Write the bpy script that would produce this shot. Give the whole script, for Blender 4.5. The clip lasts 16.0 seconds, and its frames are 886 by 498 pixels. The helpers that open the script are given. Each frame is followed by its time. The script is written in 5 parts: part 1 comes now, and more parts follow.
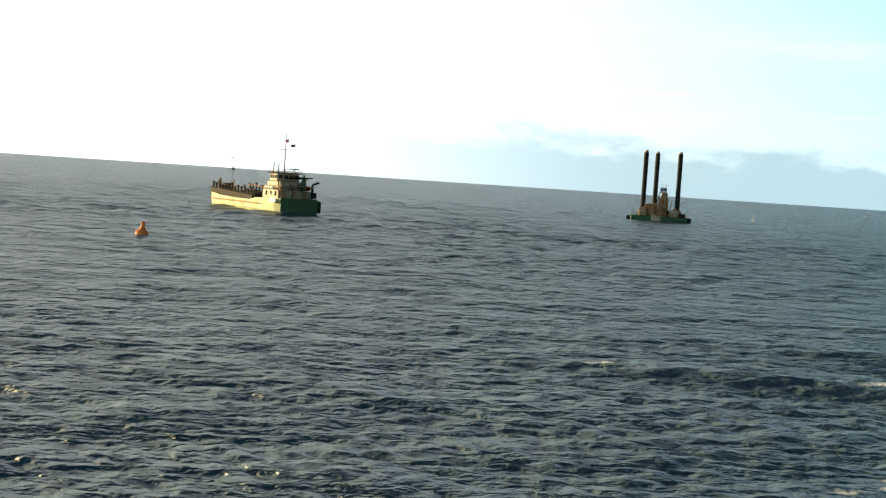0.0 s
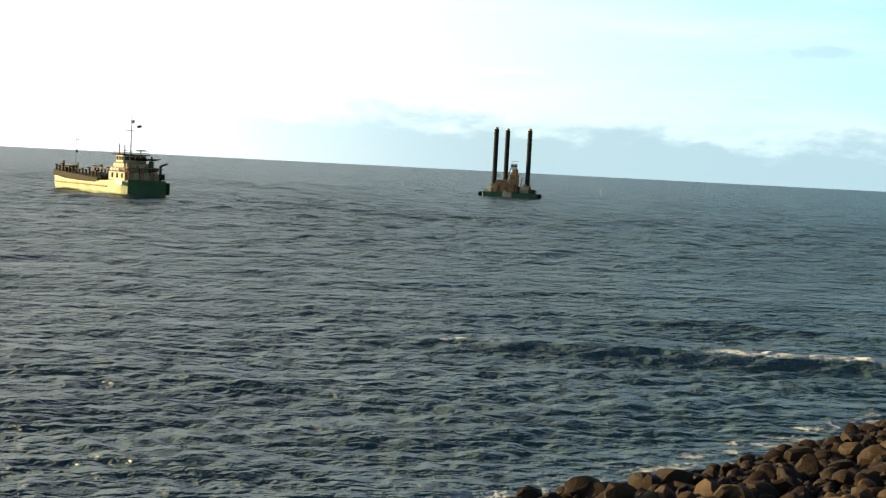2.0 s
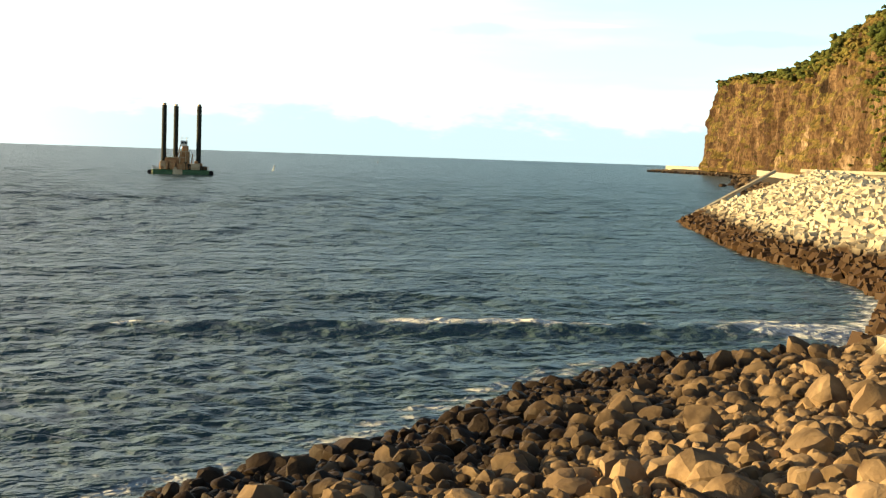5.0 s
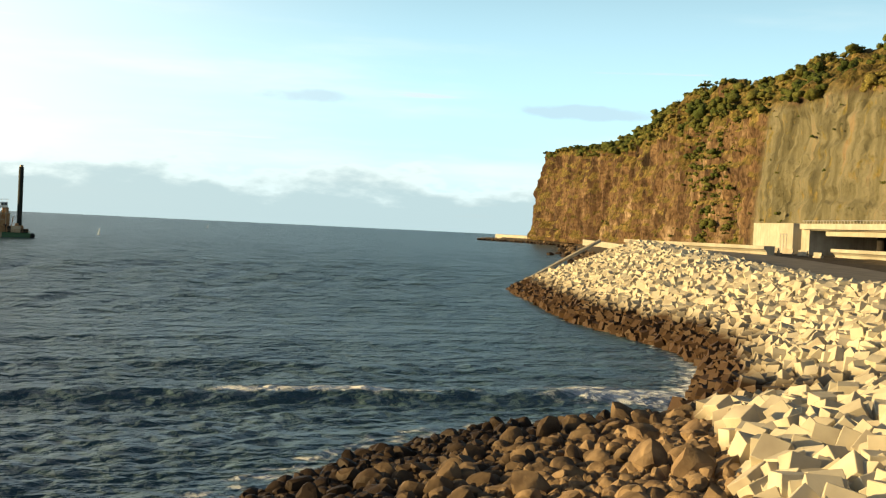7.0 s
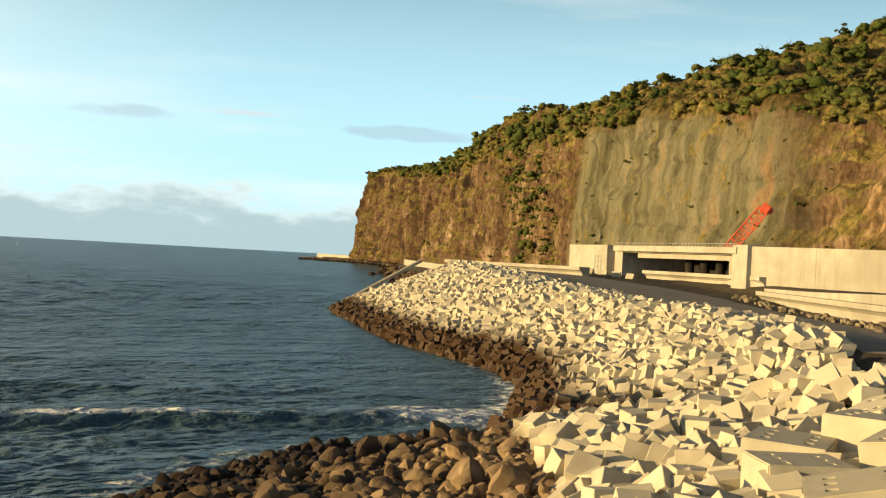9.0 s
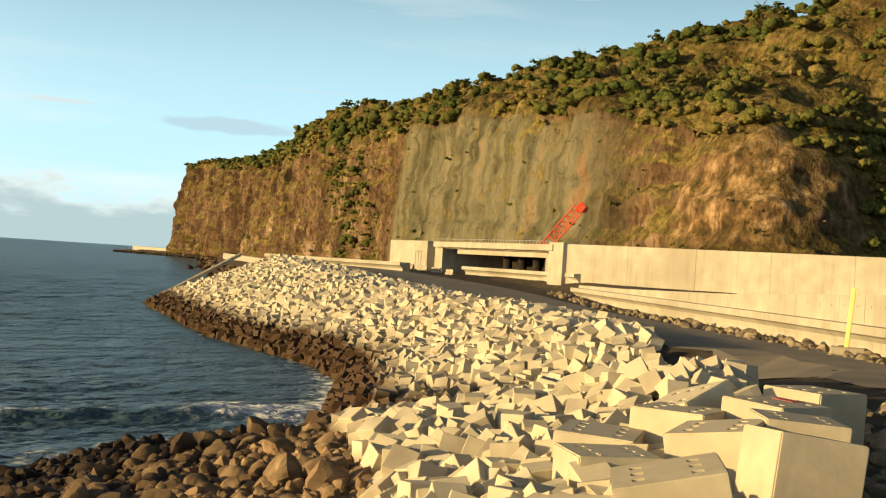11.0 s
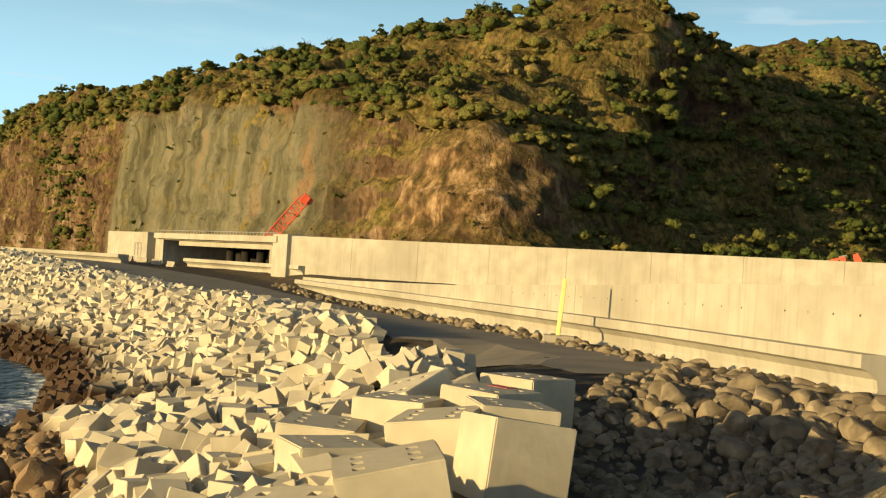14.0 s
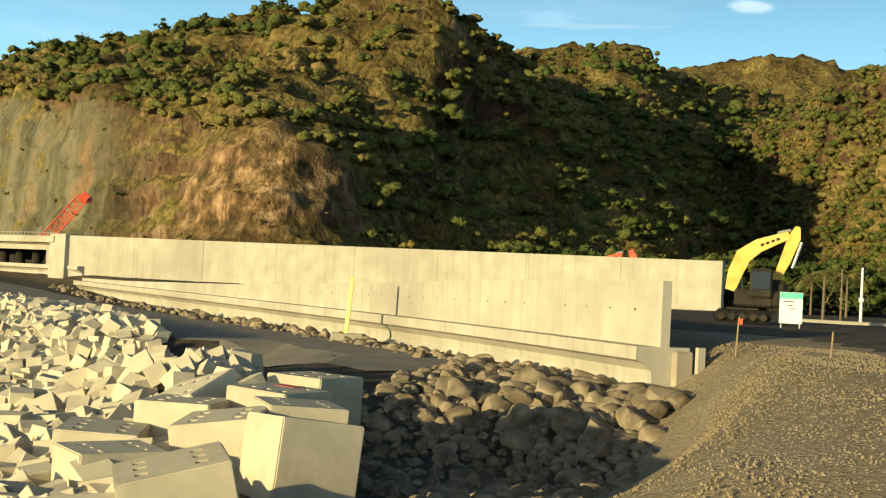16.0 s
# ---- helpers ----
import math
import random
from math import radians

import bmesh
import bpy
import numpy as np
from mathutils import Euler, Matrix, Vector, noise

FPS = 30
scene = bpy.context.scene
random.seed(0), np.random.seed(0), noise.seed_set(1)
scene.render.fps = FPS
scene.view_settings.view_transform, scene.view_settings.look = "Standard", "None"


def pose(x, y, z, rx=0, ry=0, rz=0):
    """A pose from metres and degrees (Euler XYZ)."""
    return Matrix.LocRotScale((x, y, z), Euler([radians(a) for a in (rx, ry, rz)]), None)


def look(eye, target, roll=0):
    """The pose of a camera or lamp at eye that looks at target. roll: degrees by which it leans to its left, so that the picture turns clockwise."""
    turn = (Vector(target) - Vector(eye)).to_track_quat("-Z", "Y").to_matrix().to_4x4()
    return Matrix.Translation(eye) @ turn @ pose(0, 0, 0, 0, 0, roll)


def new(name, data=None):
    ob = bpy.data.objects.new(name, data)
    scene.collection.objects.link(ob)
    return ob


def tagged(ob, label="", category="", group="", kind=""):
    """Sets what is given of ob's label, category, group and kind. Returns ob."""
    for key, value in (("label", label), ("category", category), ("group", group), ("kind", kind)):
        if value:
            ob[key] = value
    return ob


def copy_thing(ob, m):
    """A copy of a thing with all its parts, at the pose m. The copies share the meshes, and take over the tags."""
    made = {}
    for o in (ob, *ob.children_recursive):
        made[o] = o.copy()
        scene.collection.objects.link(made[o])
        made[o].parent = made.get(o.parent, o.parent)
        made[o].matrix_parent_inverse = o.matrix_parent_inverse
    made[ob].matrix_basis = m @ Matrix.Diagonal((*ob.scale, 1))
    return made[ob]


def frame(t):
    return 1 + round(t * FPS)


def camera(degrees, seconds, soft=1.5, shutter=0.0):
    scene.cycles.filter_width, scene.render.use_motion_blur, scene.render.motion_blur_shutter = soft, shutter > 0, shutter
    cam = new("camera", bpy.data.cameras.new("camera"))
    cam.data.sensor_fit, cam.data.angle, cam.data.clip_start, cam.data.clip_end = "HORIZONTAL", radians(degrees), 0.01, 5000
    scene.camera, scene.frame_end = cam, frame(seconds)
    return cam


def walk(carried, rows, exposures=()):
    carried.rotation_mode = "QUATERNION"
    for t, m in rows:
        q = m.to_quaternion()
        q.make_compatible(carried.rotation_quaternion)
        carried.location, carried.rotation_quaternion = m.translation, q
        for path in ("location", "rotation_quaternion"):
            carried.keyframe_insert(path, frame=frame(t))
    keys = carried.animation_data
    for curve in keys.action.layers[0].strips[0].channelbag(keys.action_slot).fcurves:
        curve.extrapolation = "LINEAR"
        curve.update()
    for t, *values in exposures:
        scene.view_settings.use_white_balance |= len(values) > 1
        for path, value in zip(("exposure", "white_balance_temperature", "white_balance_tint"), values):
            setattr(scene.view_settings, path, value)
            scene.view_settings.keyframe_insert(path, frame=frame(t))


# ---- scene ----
cam = camera(39.4, 16.0, soft=1.25)
PATH = [
    (0.0, pose(0.000, 0.000, 10.0, 86.769, -3.752, 3.737)),
    (0.5, pose(0.010, 0.000, 10.0, 86.936, -3.658, 2.122)),
    (1.0, pose(0.020, 0.000, 10.0, 86.483, -3.391, 0.360)),
    (1.5, pose(0.030, 0.000, 10.0, 86.129, -3.150, -1.331)),
    (2.0, pose(0.040, -0.000, 10.0, 86.176, -2.950, -3.092)),
    (2.5, pose(0.050, -0.001, 10.0, 86.266, -2.799, -4.891)),
    (3.0, pose(0.060, -0.002, 10.0, 86.132, -2.413, -7.207)),
    (3.5, pose(0.070, -0.004, 10.0, 85.823, -1.840, -9.445)),
    (4.0, pose(0.079, -0.006, 10.0, 85.935, -2.867, -12.032)),
    (4.5, pose(0.089, -0.009, 10.0, 85.707, -2.822, -15.335)),
    (4.7, pose(0.093, -0.010, 10.0, 85.598, -2.382, -16.504)),
    (6.8, pose(0.131, -0.029, 10.0, 88.502, -2.851, -25.510)),
    (7.0, pose(0.134, -0.031, 10.0, 89.074, -2.725, -25.910)),
    (7.5, pose(0.143, -0.035, 10.0, 89.563, -2.796, -27.746)),
    (8.0, pose(0.151, -0.040, 10.0, 89.880, -2.898, -30.258)),
    (10.5, pose(0.190, -0.072, 10.0, 90.767, -3.600, -39.842)),
    (11.0, pose(0.197, -0.079, 10.0, 90.670, -3.733, -42.444)),
    (11.5, pose(0.204, -0.086, 10.0, 90.549, -3.766, -44.333)),
    (12.0, pose(0.211, -0.093, 10.0, 90.470, -3.711, -46.056)),
    (12.5, pose(0.218, -0.101, 10.0, 90.427, -3.684, -47.937)),
    (13.0, pose(0.224, -0.108, 10.0, 90.724, -3.809, -50.610)),
    (13.5, pose(0.230, -0.116, 10.0, 90.859, -3.678, -52.551)),
    (14.0, pose(0.236, -0.124, 10.0, 91.112, -3.626, -55.169)),
    (14.5, pose(0.241, -0.133, 10.0, 91.138, -3.605, -57.991)),
    (15.0, pose(0.246, -0.142, 10.0, 91.403, -3.561, -60.610)),
    (15.5, pose(0.251, -0.151, 10.0, 91.531, -3.405, -63.132)),
    (16.0, pose(0.255, -0.160, 10.0, 91.598, -2.994, -64.964)),
]
walk(cam, PATH, [(0.0, 0.8, 6600, 9), (1.5, 0.78, 6600, 9), (3.5, 1.0, 7000, 10), (4.5, 1.22, 7400, 12), (7.0, 0.77, 7300, 12), (8.0, 0.62, 7100, 10), (10.5, 0.6, 7400, 13), (13.0, 0.6, 7200, 13), (15.0, 0.55, 6400, 3), (16.0, 0.67, 6000, 1)])

# ---- sky, sun ----
SUN_AZ, SUN_EL = -70.0, 7.2          # degrees right of +y, and above the horizon
world = bpy.data.worlds.new("world")
scene.world = world
world.use_nodes = True


def sky_nodes(tree):
    n, l = tree.nodes, tree.links
    n.clear()
    out = n.new("ShaderNodeOutputWorld")
    bg = n.new("ShaderNodeBackground")
    bg.inputs["Strength"].default_value = 0.062
    sky = n.new("ShaderNodeTexSky")
    sky.sky_type = "NISHITA"
    sky.sun_disc = False
    sky.sun_elevation = radians(SUN_EL)
    sky.sun_rotation = radians(SUN_AZ)
    sky.dust_density, sky.air_density, sky.ozone_density = 0.6, 1.0, 3.0
    tc = n.new("ShaderNodeTexCoord")
    sep = n.new("ShaderNodeSeparateXYZ")
    l.new(tc.outputs["Generated"], sep.inputs[0])

    def m(op, a, b=None, c=None):
        k = n.new("ShaderNodeMath")
        k.operation = op
        for i, v in enumerate((a, b, c)):
            if v is None:
                continue
            if isinstance(v, (int, float)):
                k.inputs[i].default_value = v
            else:
                l.new(v, k.inputs[i])
        return k.outputs[0]

    def tex(scale, sx, sz, detail, seed):
        mp = n.new("ShaderNodeMapping")
        mp.inputs["Scale"].default_value = (sx, sx, sz)
        mp.inputs["Location"].default_value = (seed, seed * 0.7, 0)
        l.new(tc.outputs["Generated"], mp.inputs[0])
        t = n.new("ShaderNodeTexNoise")
        t.inputs["Scale"].default_value, t.inputs["Detail"].default_value = scale, detail
        t.inputs["Roughness"].default_value = 0.55
        l.new(mp.outputs[0], t.inputs["Vector"])
        return t.outputs["Fac"]

    def ramp(v, lo, hi):
        k = n.new("ShaderNodeMapRange")
        k.interpolation_type = "SMOOTHSTEP"
        k.inputs["From Min"].default_value, k.inputs["From Max"].default_value = lo, hi
        l.new(v, k.inputs["Value"])
        return k.outputs[0]

    def mix(f, a, b):
        k = n.new("ShaderNodeMix")
        k.data_type = "RGBA"
        l.new(f, k.inputs["Factor"])
        for s, v in ((k.inputs["A"], a), (k.inputs["B"], b)):
            if isinstance(v, tuple):
                s.default_value = (*v, 1)
            else:
                l.new(v, s)
        return k.outputs["Result"]

    z = sep.outputs["Z"]
    # a bank of cumulus on the horizon, with white heads
    lump = tex(5.0, 3.2, 9.0, 5.0, 3.0)
    top = m("MULTIPLY_ADD", lump, 0.085, 0.002)
    depth = m("SUBTRACT", top, z)
    bank = ramp(depth, -0.004, 0.006)
    head = ramp(depth, 0.022, 0.0)
    haze = mix(head, BANK_LOW, BANK_HEAD)
    bank = m("MULTIPLY", bank, ramp(m("ADD", depth, m("MULTIPLY", lump, 0.02)), -0.02, 0.025))
    # thin veils and streaks higher up
    veil = ramp(tex(2.2, 1.0, 7.0, 6.0, 7.3), 0.50, 0.78)
    vlow = ramp(z, 0.42, 0.06)
    veil = m("MULTIPLY", m("MULTIPLY", veil, vlow), 0.55)
    streak = ramp(tex(4.0, 1.4, 22.0, 4.0, 11.0), 0.63, 0.74)
    streak = m("MULTIPLY", m("MULTIPLY", streak, ramp(z, 0.30, 0.14)), 0.6)
    # the veil of high cloud that the sun lights, towards the sun
    sdir = (math.sin(radians(SUN_AZ)), math.cos(radians(SUN_AZ)))
    facing = m("ADD", m("MULTIPLY", sep.outputs["X"], sdir[0]), m("MULTIPLY", sep.outputs["Y"], sdir[1]))
    glare = m("MULTIPLY", m("MULTIPLY", ramp(facing, -0.12, 0.72), ramp(z, 0.7, 0.15)), 0.8)
    # the clear air pales towards the horizon
    pale = m("MULTIPLY", ramp(z, 0.38, 0.05), 0.85)
    col = mix(pale, sky.outputs[0], PALE)
    col = mix(veil, col, VEIL)
    col = mix(streak, col, STREAK)
    # a few small clouds low in the clear sky: azimuth, elevation, half width, half height
    puff = tex(26.0, 1.0, 2.5, 5.0, 5.0)
    for az, el, w, h, c in ((32.6, 5.6, 4.2, 0.42, CLOUD_GREY), (19.6, 5.8, 2.6, 0.36, CLOUD_GREY), (78.2, 13.0, 1.2, 0.42, CLOUD_WHITE), (69.4, 12.4, 1.6, 0.5, CLOUD_GREY)):
        side = m("ADD", m("MULTIPLY", sep.outputs["X"], math.cos(radians(az))), m("MULTIPLY", sep.outputs["Y"], -math.sin(radians(az))))
        fore = m("ADD", m("MULTIPLY", sep.outputs["X"], math.sin(radians(az))), m("MULTIPLY", sep.outputs["Y"], math.cos(radians(az))))
        p = m("DIVIDE", side, radians(w))
        q = m("DIVIDE", m("SUBTRACT", z, math.sin(radians(el))), radians(h))
        shape = m("SUBTRACT", m("MULTIPLY_ADD", puff, 2.4, -0.55), m("ADD", m("MULTIPLY", p, p), m("MULTIPLY", q, q)))
        col = mix(m("MULTIPLY", m("MULTIPLY", ramp(shape, -0.25, 0.55), ramp(fore, 0.1, 0.5)), 0.8), col, c)
    col = mix(glare, col, GLARE)
    col = mix(m("MULTIPLY", bank, m("MULTIPLY", ramp(facing, 0.62, 0.22), 0.85)), col, haze)
    l.new(col, bg.inputs["Color"])
    l.new(bg.outputs[0], out.inputs[0])


BANK_LOW, BANK_HEAD = (4.7, 6.5, 7.2), (8.2, 10.0, 10.4)
VEIL, GLARE, STREAK, PALE = (10.0, 11.2, 11.6), (15.0, 15.2, 14.4), (7.6, 8.6, 9.2), (6.6, 11.8, 14.8)
CLOUD_GREY, CLOUD_WHITE = (5.0, 7.6, 9.4), (9.0, 10.2, 11.2)
sky_nodes(world.node_tree)
sun = new("sun", bpy.data.lights.new("sun", "SUN"))
sun.data.energy, sun.data.angle, sun.data.color = 5.0, radians(0.6), (1.0, 0.755, 0.37)
sun_dir = Vector((math.sin(radians(SUN_AZ)) * math.cos(radians(SUN_EL)), math.cos(radians(SUN_AZ)) * math.cos(radians(SUN_EL)), math.sin(radians(SUN_EL))))
sun.matrix_world = look(sun_dir * 200, (0, 0, 0))
rng = np.random.default_rng(5)


# ---- materials ----
def material(name, c1, c2, scale=1.0, rough=0.8, bump=0.3, detail=6.0, c3=None, scale3=0.15, per_object=0.0, per_island=0.0, metal=0.0,
             wet=None, fine=None, coords="Object", streaks=0.0, bump_dist=0.05, lo=0.35, hi=0.68):
    """Two colours mottled at one size, a third in larger stains, relief, and a change from piece to piece."""
    mt = bpy.data.materials.new(name)
    mt.use_nodes = True
    n, l = mt.node_tree.nodes, mt.node_tree.links
    b = n["Principled BSDF"]
    b.inputs["Roughness"].default_value, b.inputs["Metallic"].default_value = rough, metal
    b.inputs["Specular IOR Level"].default_value = 0.15 if rough > 0.84 else 0.5
    if coords == "World":
        src = n.new("ShaderNodeNewGeometry").outputs["Position"]
    else:
        src = n.new("ShaderNodeTexCoord").outputs["Object"]

    def noise_of(s, d, sq=None):
        t = n.new("ShaderNodeTexNoise")
        t.inputs["Scale"].default_value, t.inputs["Detail"].default_value = s, d
        v = src
        if sq:
            mp = n.new("ShaderNodeMapping")
            mp.inputs["Scale"].default_value = sq
            l.new(src, mp.inputs[0])
            v = mp.outputs[0]
        l.new(v, t.inputs["Vector"])
        return t.outputs["Fac"]

    def span(v, lo_, hi_):
        k = n.new("ShaderNodeMapRange")
        k.inputs["From Min"].default_value, k.inputs["From Max"].default_value = lo_, hi_
        l.new(v, k.inputs["Value"])
        return k.outputs[0]

    def mix(f, a, c, kind="MIX"):
        k = n.new("ShaderNodeMix")
        k.data_type, k.blend_type = "RGBA", kind
        if isinstance(f, float):
            k.inputs["Factor"].default_value = f
        else:
            l.new(f, k.inputs["Factor"])
        for s, v in ((k.inputs["A"], a), (k.inputs["B"], c)):
            if isinstance(v, tuple):
                s.default_value = (*v, 1)
            else:
                l.new(v, s)
        return k.outputs["Result"]

    col = mix(span(noise_of(scale, detail), lo, hi), c1, c2)
    if c3:
        col = mix(span(noise_of(scale3, 4.0), 0.48, 0.72), col, c3)
    if streaks:
        st = span(noise_of(1.0, 4.0, (2.2, 2.2, 0.12)), 0.5, 0.8)
        k = n.new("ShaderNodeMath")
        k.operation = "MULTIPLY"
        k.inputs[1].default_value = streaks
        l.new(st, k.inputs[0])
        col = mix(k.outputs[0], col, tuple(v * 0.45 for v in c1))
    for amount, node, sock in ((per_object, "ShaderNodeObjectInfo", "Random"), (per_island, "ShaderNodeNewGeometry", "Random Per Island")):
        if amount:
            h = n.new("ShaderNodeHueSaturation")
            r = n.new("ShaderNodeMapRange")
            r.inputs["To Min"].default_value, r.inputs["To Max"].default_value = 1 - amount, 1 + amount
            l.new(n.new(node).outputs[sock], r.inputs["Value"])
            l.new(r.outputs[0], h.inputs["Value"])
            l.new(col, h.inputs["Color"])
            col = h.outputs[0]
    if wet:
        # rock that the waves keep wet: darker, weedy and glossy, with an uneven upper edge
        zed = n.new("ShaderNodeSeparateXYZ")
        g = n.new("ShaderNodeNewGeometry")
        l.new(g.outputs["Position"], zed.inputs[0])
        t = n.new("ShaderNodeTexNoise")
        t.inputs["Scale"].default_value = 0.22
        t.inputs["Detail"].default_value = 5.0
        l.new(g.outputs["Position"], t.inputs["Vector"])
        k = n.new("ShaderNodeMath")
        k.operation = "MULTIPLY_ADD"
        k.inputs[1].default_value = -2.6
        l.new(t.outputs["Fac"], k.inputs[0])
        l.new(zed.outputs["Z"], k.inputs[2])
        w = span(k.outputs[0], wet[1] - 1.3, wet[0] - 1.3)
        col = mix(w, col, wet[2])
        r = n.new("ShaderNodeMapRange")
        r.inputs["To Min"].default_value, r.inputs["To Max"].default_value = rough, 0.62
        l.new(w, r.inputs["Value"])
        l.new(r.outputs[0], b.inputs["Roughness"])
    l.new(col, b.inputs["Base Color"])
    if bump:
        bp = n.new("ShaderNodeBump")
        bp.inputs["Strength"].default_value, bp.inputs["Distance"].default_value = bump, bump_dist
        l.new(noise_of(fine or scale * 4, 8.0), bp.inputs["Height"])
        l.new(bp.outputs[0], b.inputs["Normal"])
    return mt


M = {}
M["concrete"] = material("concrete", (0.36, 0.33, 0.255), (0.45, 0.415, 0.33), 0.5, 0.85, 0.25, c3=(0.31, 0.28, 0.215), scale3=0.09, coords="World", streaks=0.35)
M["concrete_old"] = material("concrete_old", (0.36, 0.32, 0.25), (0.46, 0.42, 0.33), 0.7, 0.9, 0.3, c3=(0.27, 0.23, 0.17), scale3=0.2, coords="World", streaks=0.5)
M["block"] = material("block", (0.45, 0.40, 0.29), (0.57, 0.51, 0.375), 0.9, 0.85, 0.25, c3=(0.36, 0.31, 0.23), scale3=0.5, per_object=0.10, wet=(2.1, 3.5, (0.06, 0.034, 0.016)))
M["block_far"] = material("block_far", (0.45, 0.40, 0.29), (0.57, 0.51, 0.375), 0.9, 0.85, 0.25, c3=(0.36, 0.31, 0.23), scale3=0.5, per_island=0.10, wet=(2.1, 3.5, (0.06, 0.034, 0.016)), coords="World")
M["boulder"] = material("boulder", (0.115, 0.076, 0.045), (0.33, 0.23, 0.13), 1.3, 0.9, 0.9, c3=(0.20, 0.135, 0.080), scale3=0.6, per_object=0.35, wet=(1.5, 2.6, (0.030, 0.019, 0.011)))
M["boulder_far"] = material("boulder_far", (0.115, 0.076, 0.045), (0.33, 0.23, 0.13), 1.3, 0.9, 0.9, c3=(0.20, 0.135, 0.080), scale3=0.6, per_island=0.35, wet=(1.5, 2.6, (0.030, 0.019, 0.011)), coords="World")
M["earth"] = material("earth", (0.055, 0.043, 0.029), (0.105, 0.082, 0.055), 0.8, 0.95, 0.9, coords="World", fine=4.0, wet=(0.8, 1.8, (0.015, 0.013, 0.011)))
M["gravel"] = material("gravel", (0.20, 0.158, 0.095), (0.31, 0.25, 0.155), 3.5, 0.95, 1.0, coords="World", fine=7.0, c3=(0.25, 0.205, 0.14), scale3=0.25, bump_dist=0.09)
M["asphalt"] = material("asphalt", (0.20, 0.175, 0.138), (0.27, 0.235, 0.18), 0.35, 0.9, 0.3, coords="World", fine=6.0)


def cliff_material(name):
    """Weathered basalt cliff: beds and stains in rust, ochre and dark brown, with scrub where it is less steep."""
    mt = bpy.data.materials.new(name)
    mt.use_nodes = True
    n, l = mt.node_tree.nodes, mt.node_tree.links
    b = n["Principled BSDF"]
    b.inputs["Roughness"].default_value = 0.95
    b.inputs["Specular IOR Level"].default_value = 0.15
    g = n.new("ShaderNodeNewGeometry")

    def noise_of(sc, sq, d=6.0):
        mp = n.new("ShaderNodeMapping")
        mp.inputs["Scale"].default_value = sq
        l.new(g.outputs["Position"], mp.inputs[0])
        t = n.new("ShaderNodeTexNoise")
        t.inputs["Scale"].default_value, t.inputs["Detail"].default_value = sc, d
        t.inputs["Roughness"].default_value = 0.6
        l.new(mp.outputs[0], t.inputs["Vector"])
        return t.outputs["Fac"]

    def ramp(v, *stops):
        k = n.new("ShaderNodeValToRGB")
        e = k.color_ramp.elements
        while len(e) < len(stops):
            e.new(0.5)
        for el, (p, c) in zip(e, stops):
            el.position, el.color = p, (*c, 1)
        l.new(v, k.inputs[0])
        return k.outputs[0]

    def mix(f, a, c, kind="MIX"):
        k = n.new("ShaderNodeMix")
        k.data_type, k.blend_type = "RGBA", kind
        if isinstance(f, float):
            k.inputs["Factor"].default_value = f
        else:
            l.new(f, k.inputs["Factor"])
        l.new(a, k.inputs["A"])
        l.new(c, k.inputs["B"])
        return k.outputs["Result"]

    rock = ramp(noise_of(0.05, (1, 1, 0.55), 10.0), (0.30, (0.036, 0.023, 0.013)), (0.45, (0.118, 0.072, 0.040)), (0.57, (0.235, 0.152, 0.083)), (0.70, (0.43, 0.32, 0.21)))
    beds = ramp(noise_of(0.5, (0.12, 0.12, 1.0), 6.0), (0.35, (0.45, 0.42, 0.40)), (0.6, (1, 1, 1)))
    rock = mix(0.65, rock, beds, "MULTIPLY")
    scrub = ramp(noise_of(0.35, (1, 1, 1), 8.0), (0.3, (0.078, 0.074, 0.020)), (0.5, (0.180, 0.140, 0.042)), (0.72, (0.32, 0.215, 0.085)))
    # grass and scrub take hold on the ledges and the gentler slopes
    up = n.new("ShaderNodeSeparateXYZ")
    l.new(g.outputs["Normal"], up.inputs[0])
    k = n.new("ShaderNodeMath")
    k.operation = "MULTIPLY_ADD"
    k.inputs[1].default_value = 0.9
    l.new(noise_of(0.03, (1, 1, 0.4), 10.0), k.inputs[0])
    l.new(up.outputs["Z"], k.inputs[2])
    r = n.new("ShaderNodeMapRange")
    r.inputs["From Min"].default_value, r.inputs["From Max"].default_value = 0.62, 0.80
    l.new(k.outputs[0], r.inputs["Value"])
    col = mix(r.outputs[0], rock, scrub)
    # large dark patches, and the freshly broken face of the spur
    patch = ramp(noise_of(0.022, (1, 1, 0.8), 5.0), (0.38, (0.42, 0.36, 0.32)), (0.58, (1, 1, 1)))
    col = mix(0.8, col, patch, "MULTIPLY")
    crack = ramp(noise_of(0.55, (1, 1, 0.6), 10.0), (0.40, (0.30, 0.26, 0.22)), (0.52, (1, 1, 1)))
    col = mix(0.75, col, crack, "MULTIPLY")
    vm = n.new("ShaderNodeMapping")
    vm.inputs["Scale"].default_value = (1, 1, 0.62)
    wb = n.new("ShaderNodeTexNoise")
    wb.inputs["Scale"].default_value, wb.inputs["Detail"].default_value = 0.35, 3.0
    l.new(g.outputs["Position"], wb.inputs["Vector"])
    wa = n.new("ShaderNodeVectorMath")
    wa.operation = "MULTIPLY_ADD"
    wa.inputs[1].default_value = (5, 5, 5)
    l.new(wb.outputs["Color"], wa.inputs[0])
    l.new(g.outputs["Position"], wa.inputs[2])
    l.new(wa.outputs[0], vm.inputs[0])
    tone = None
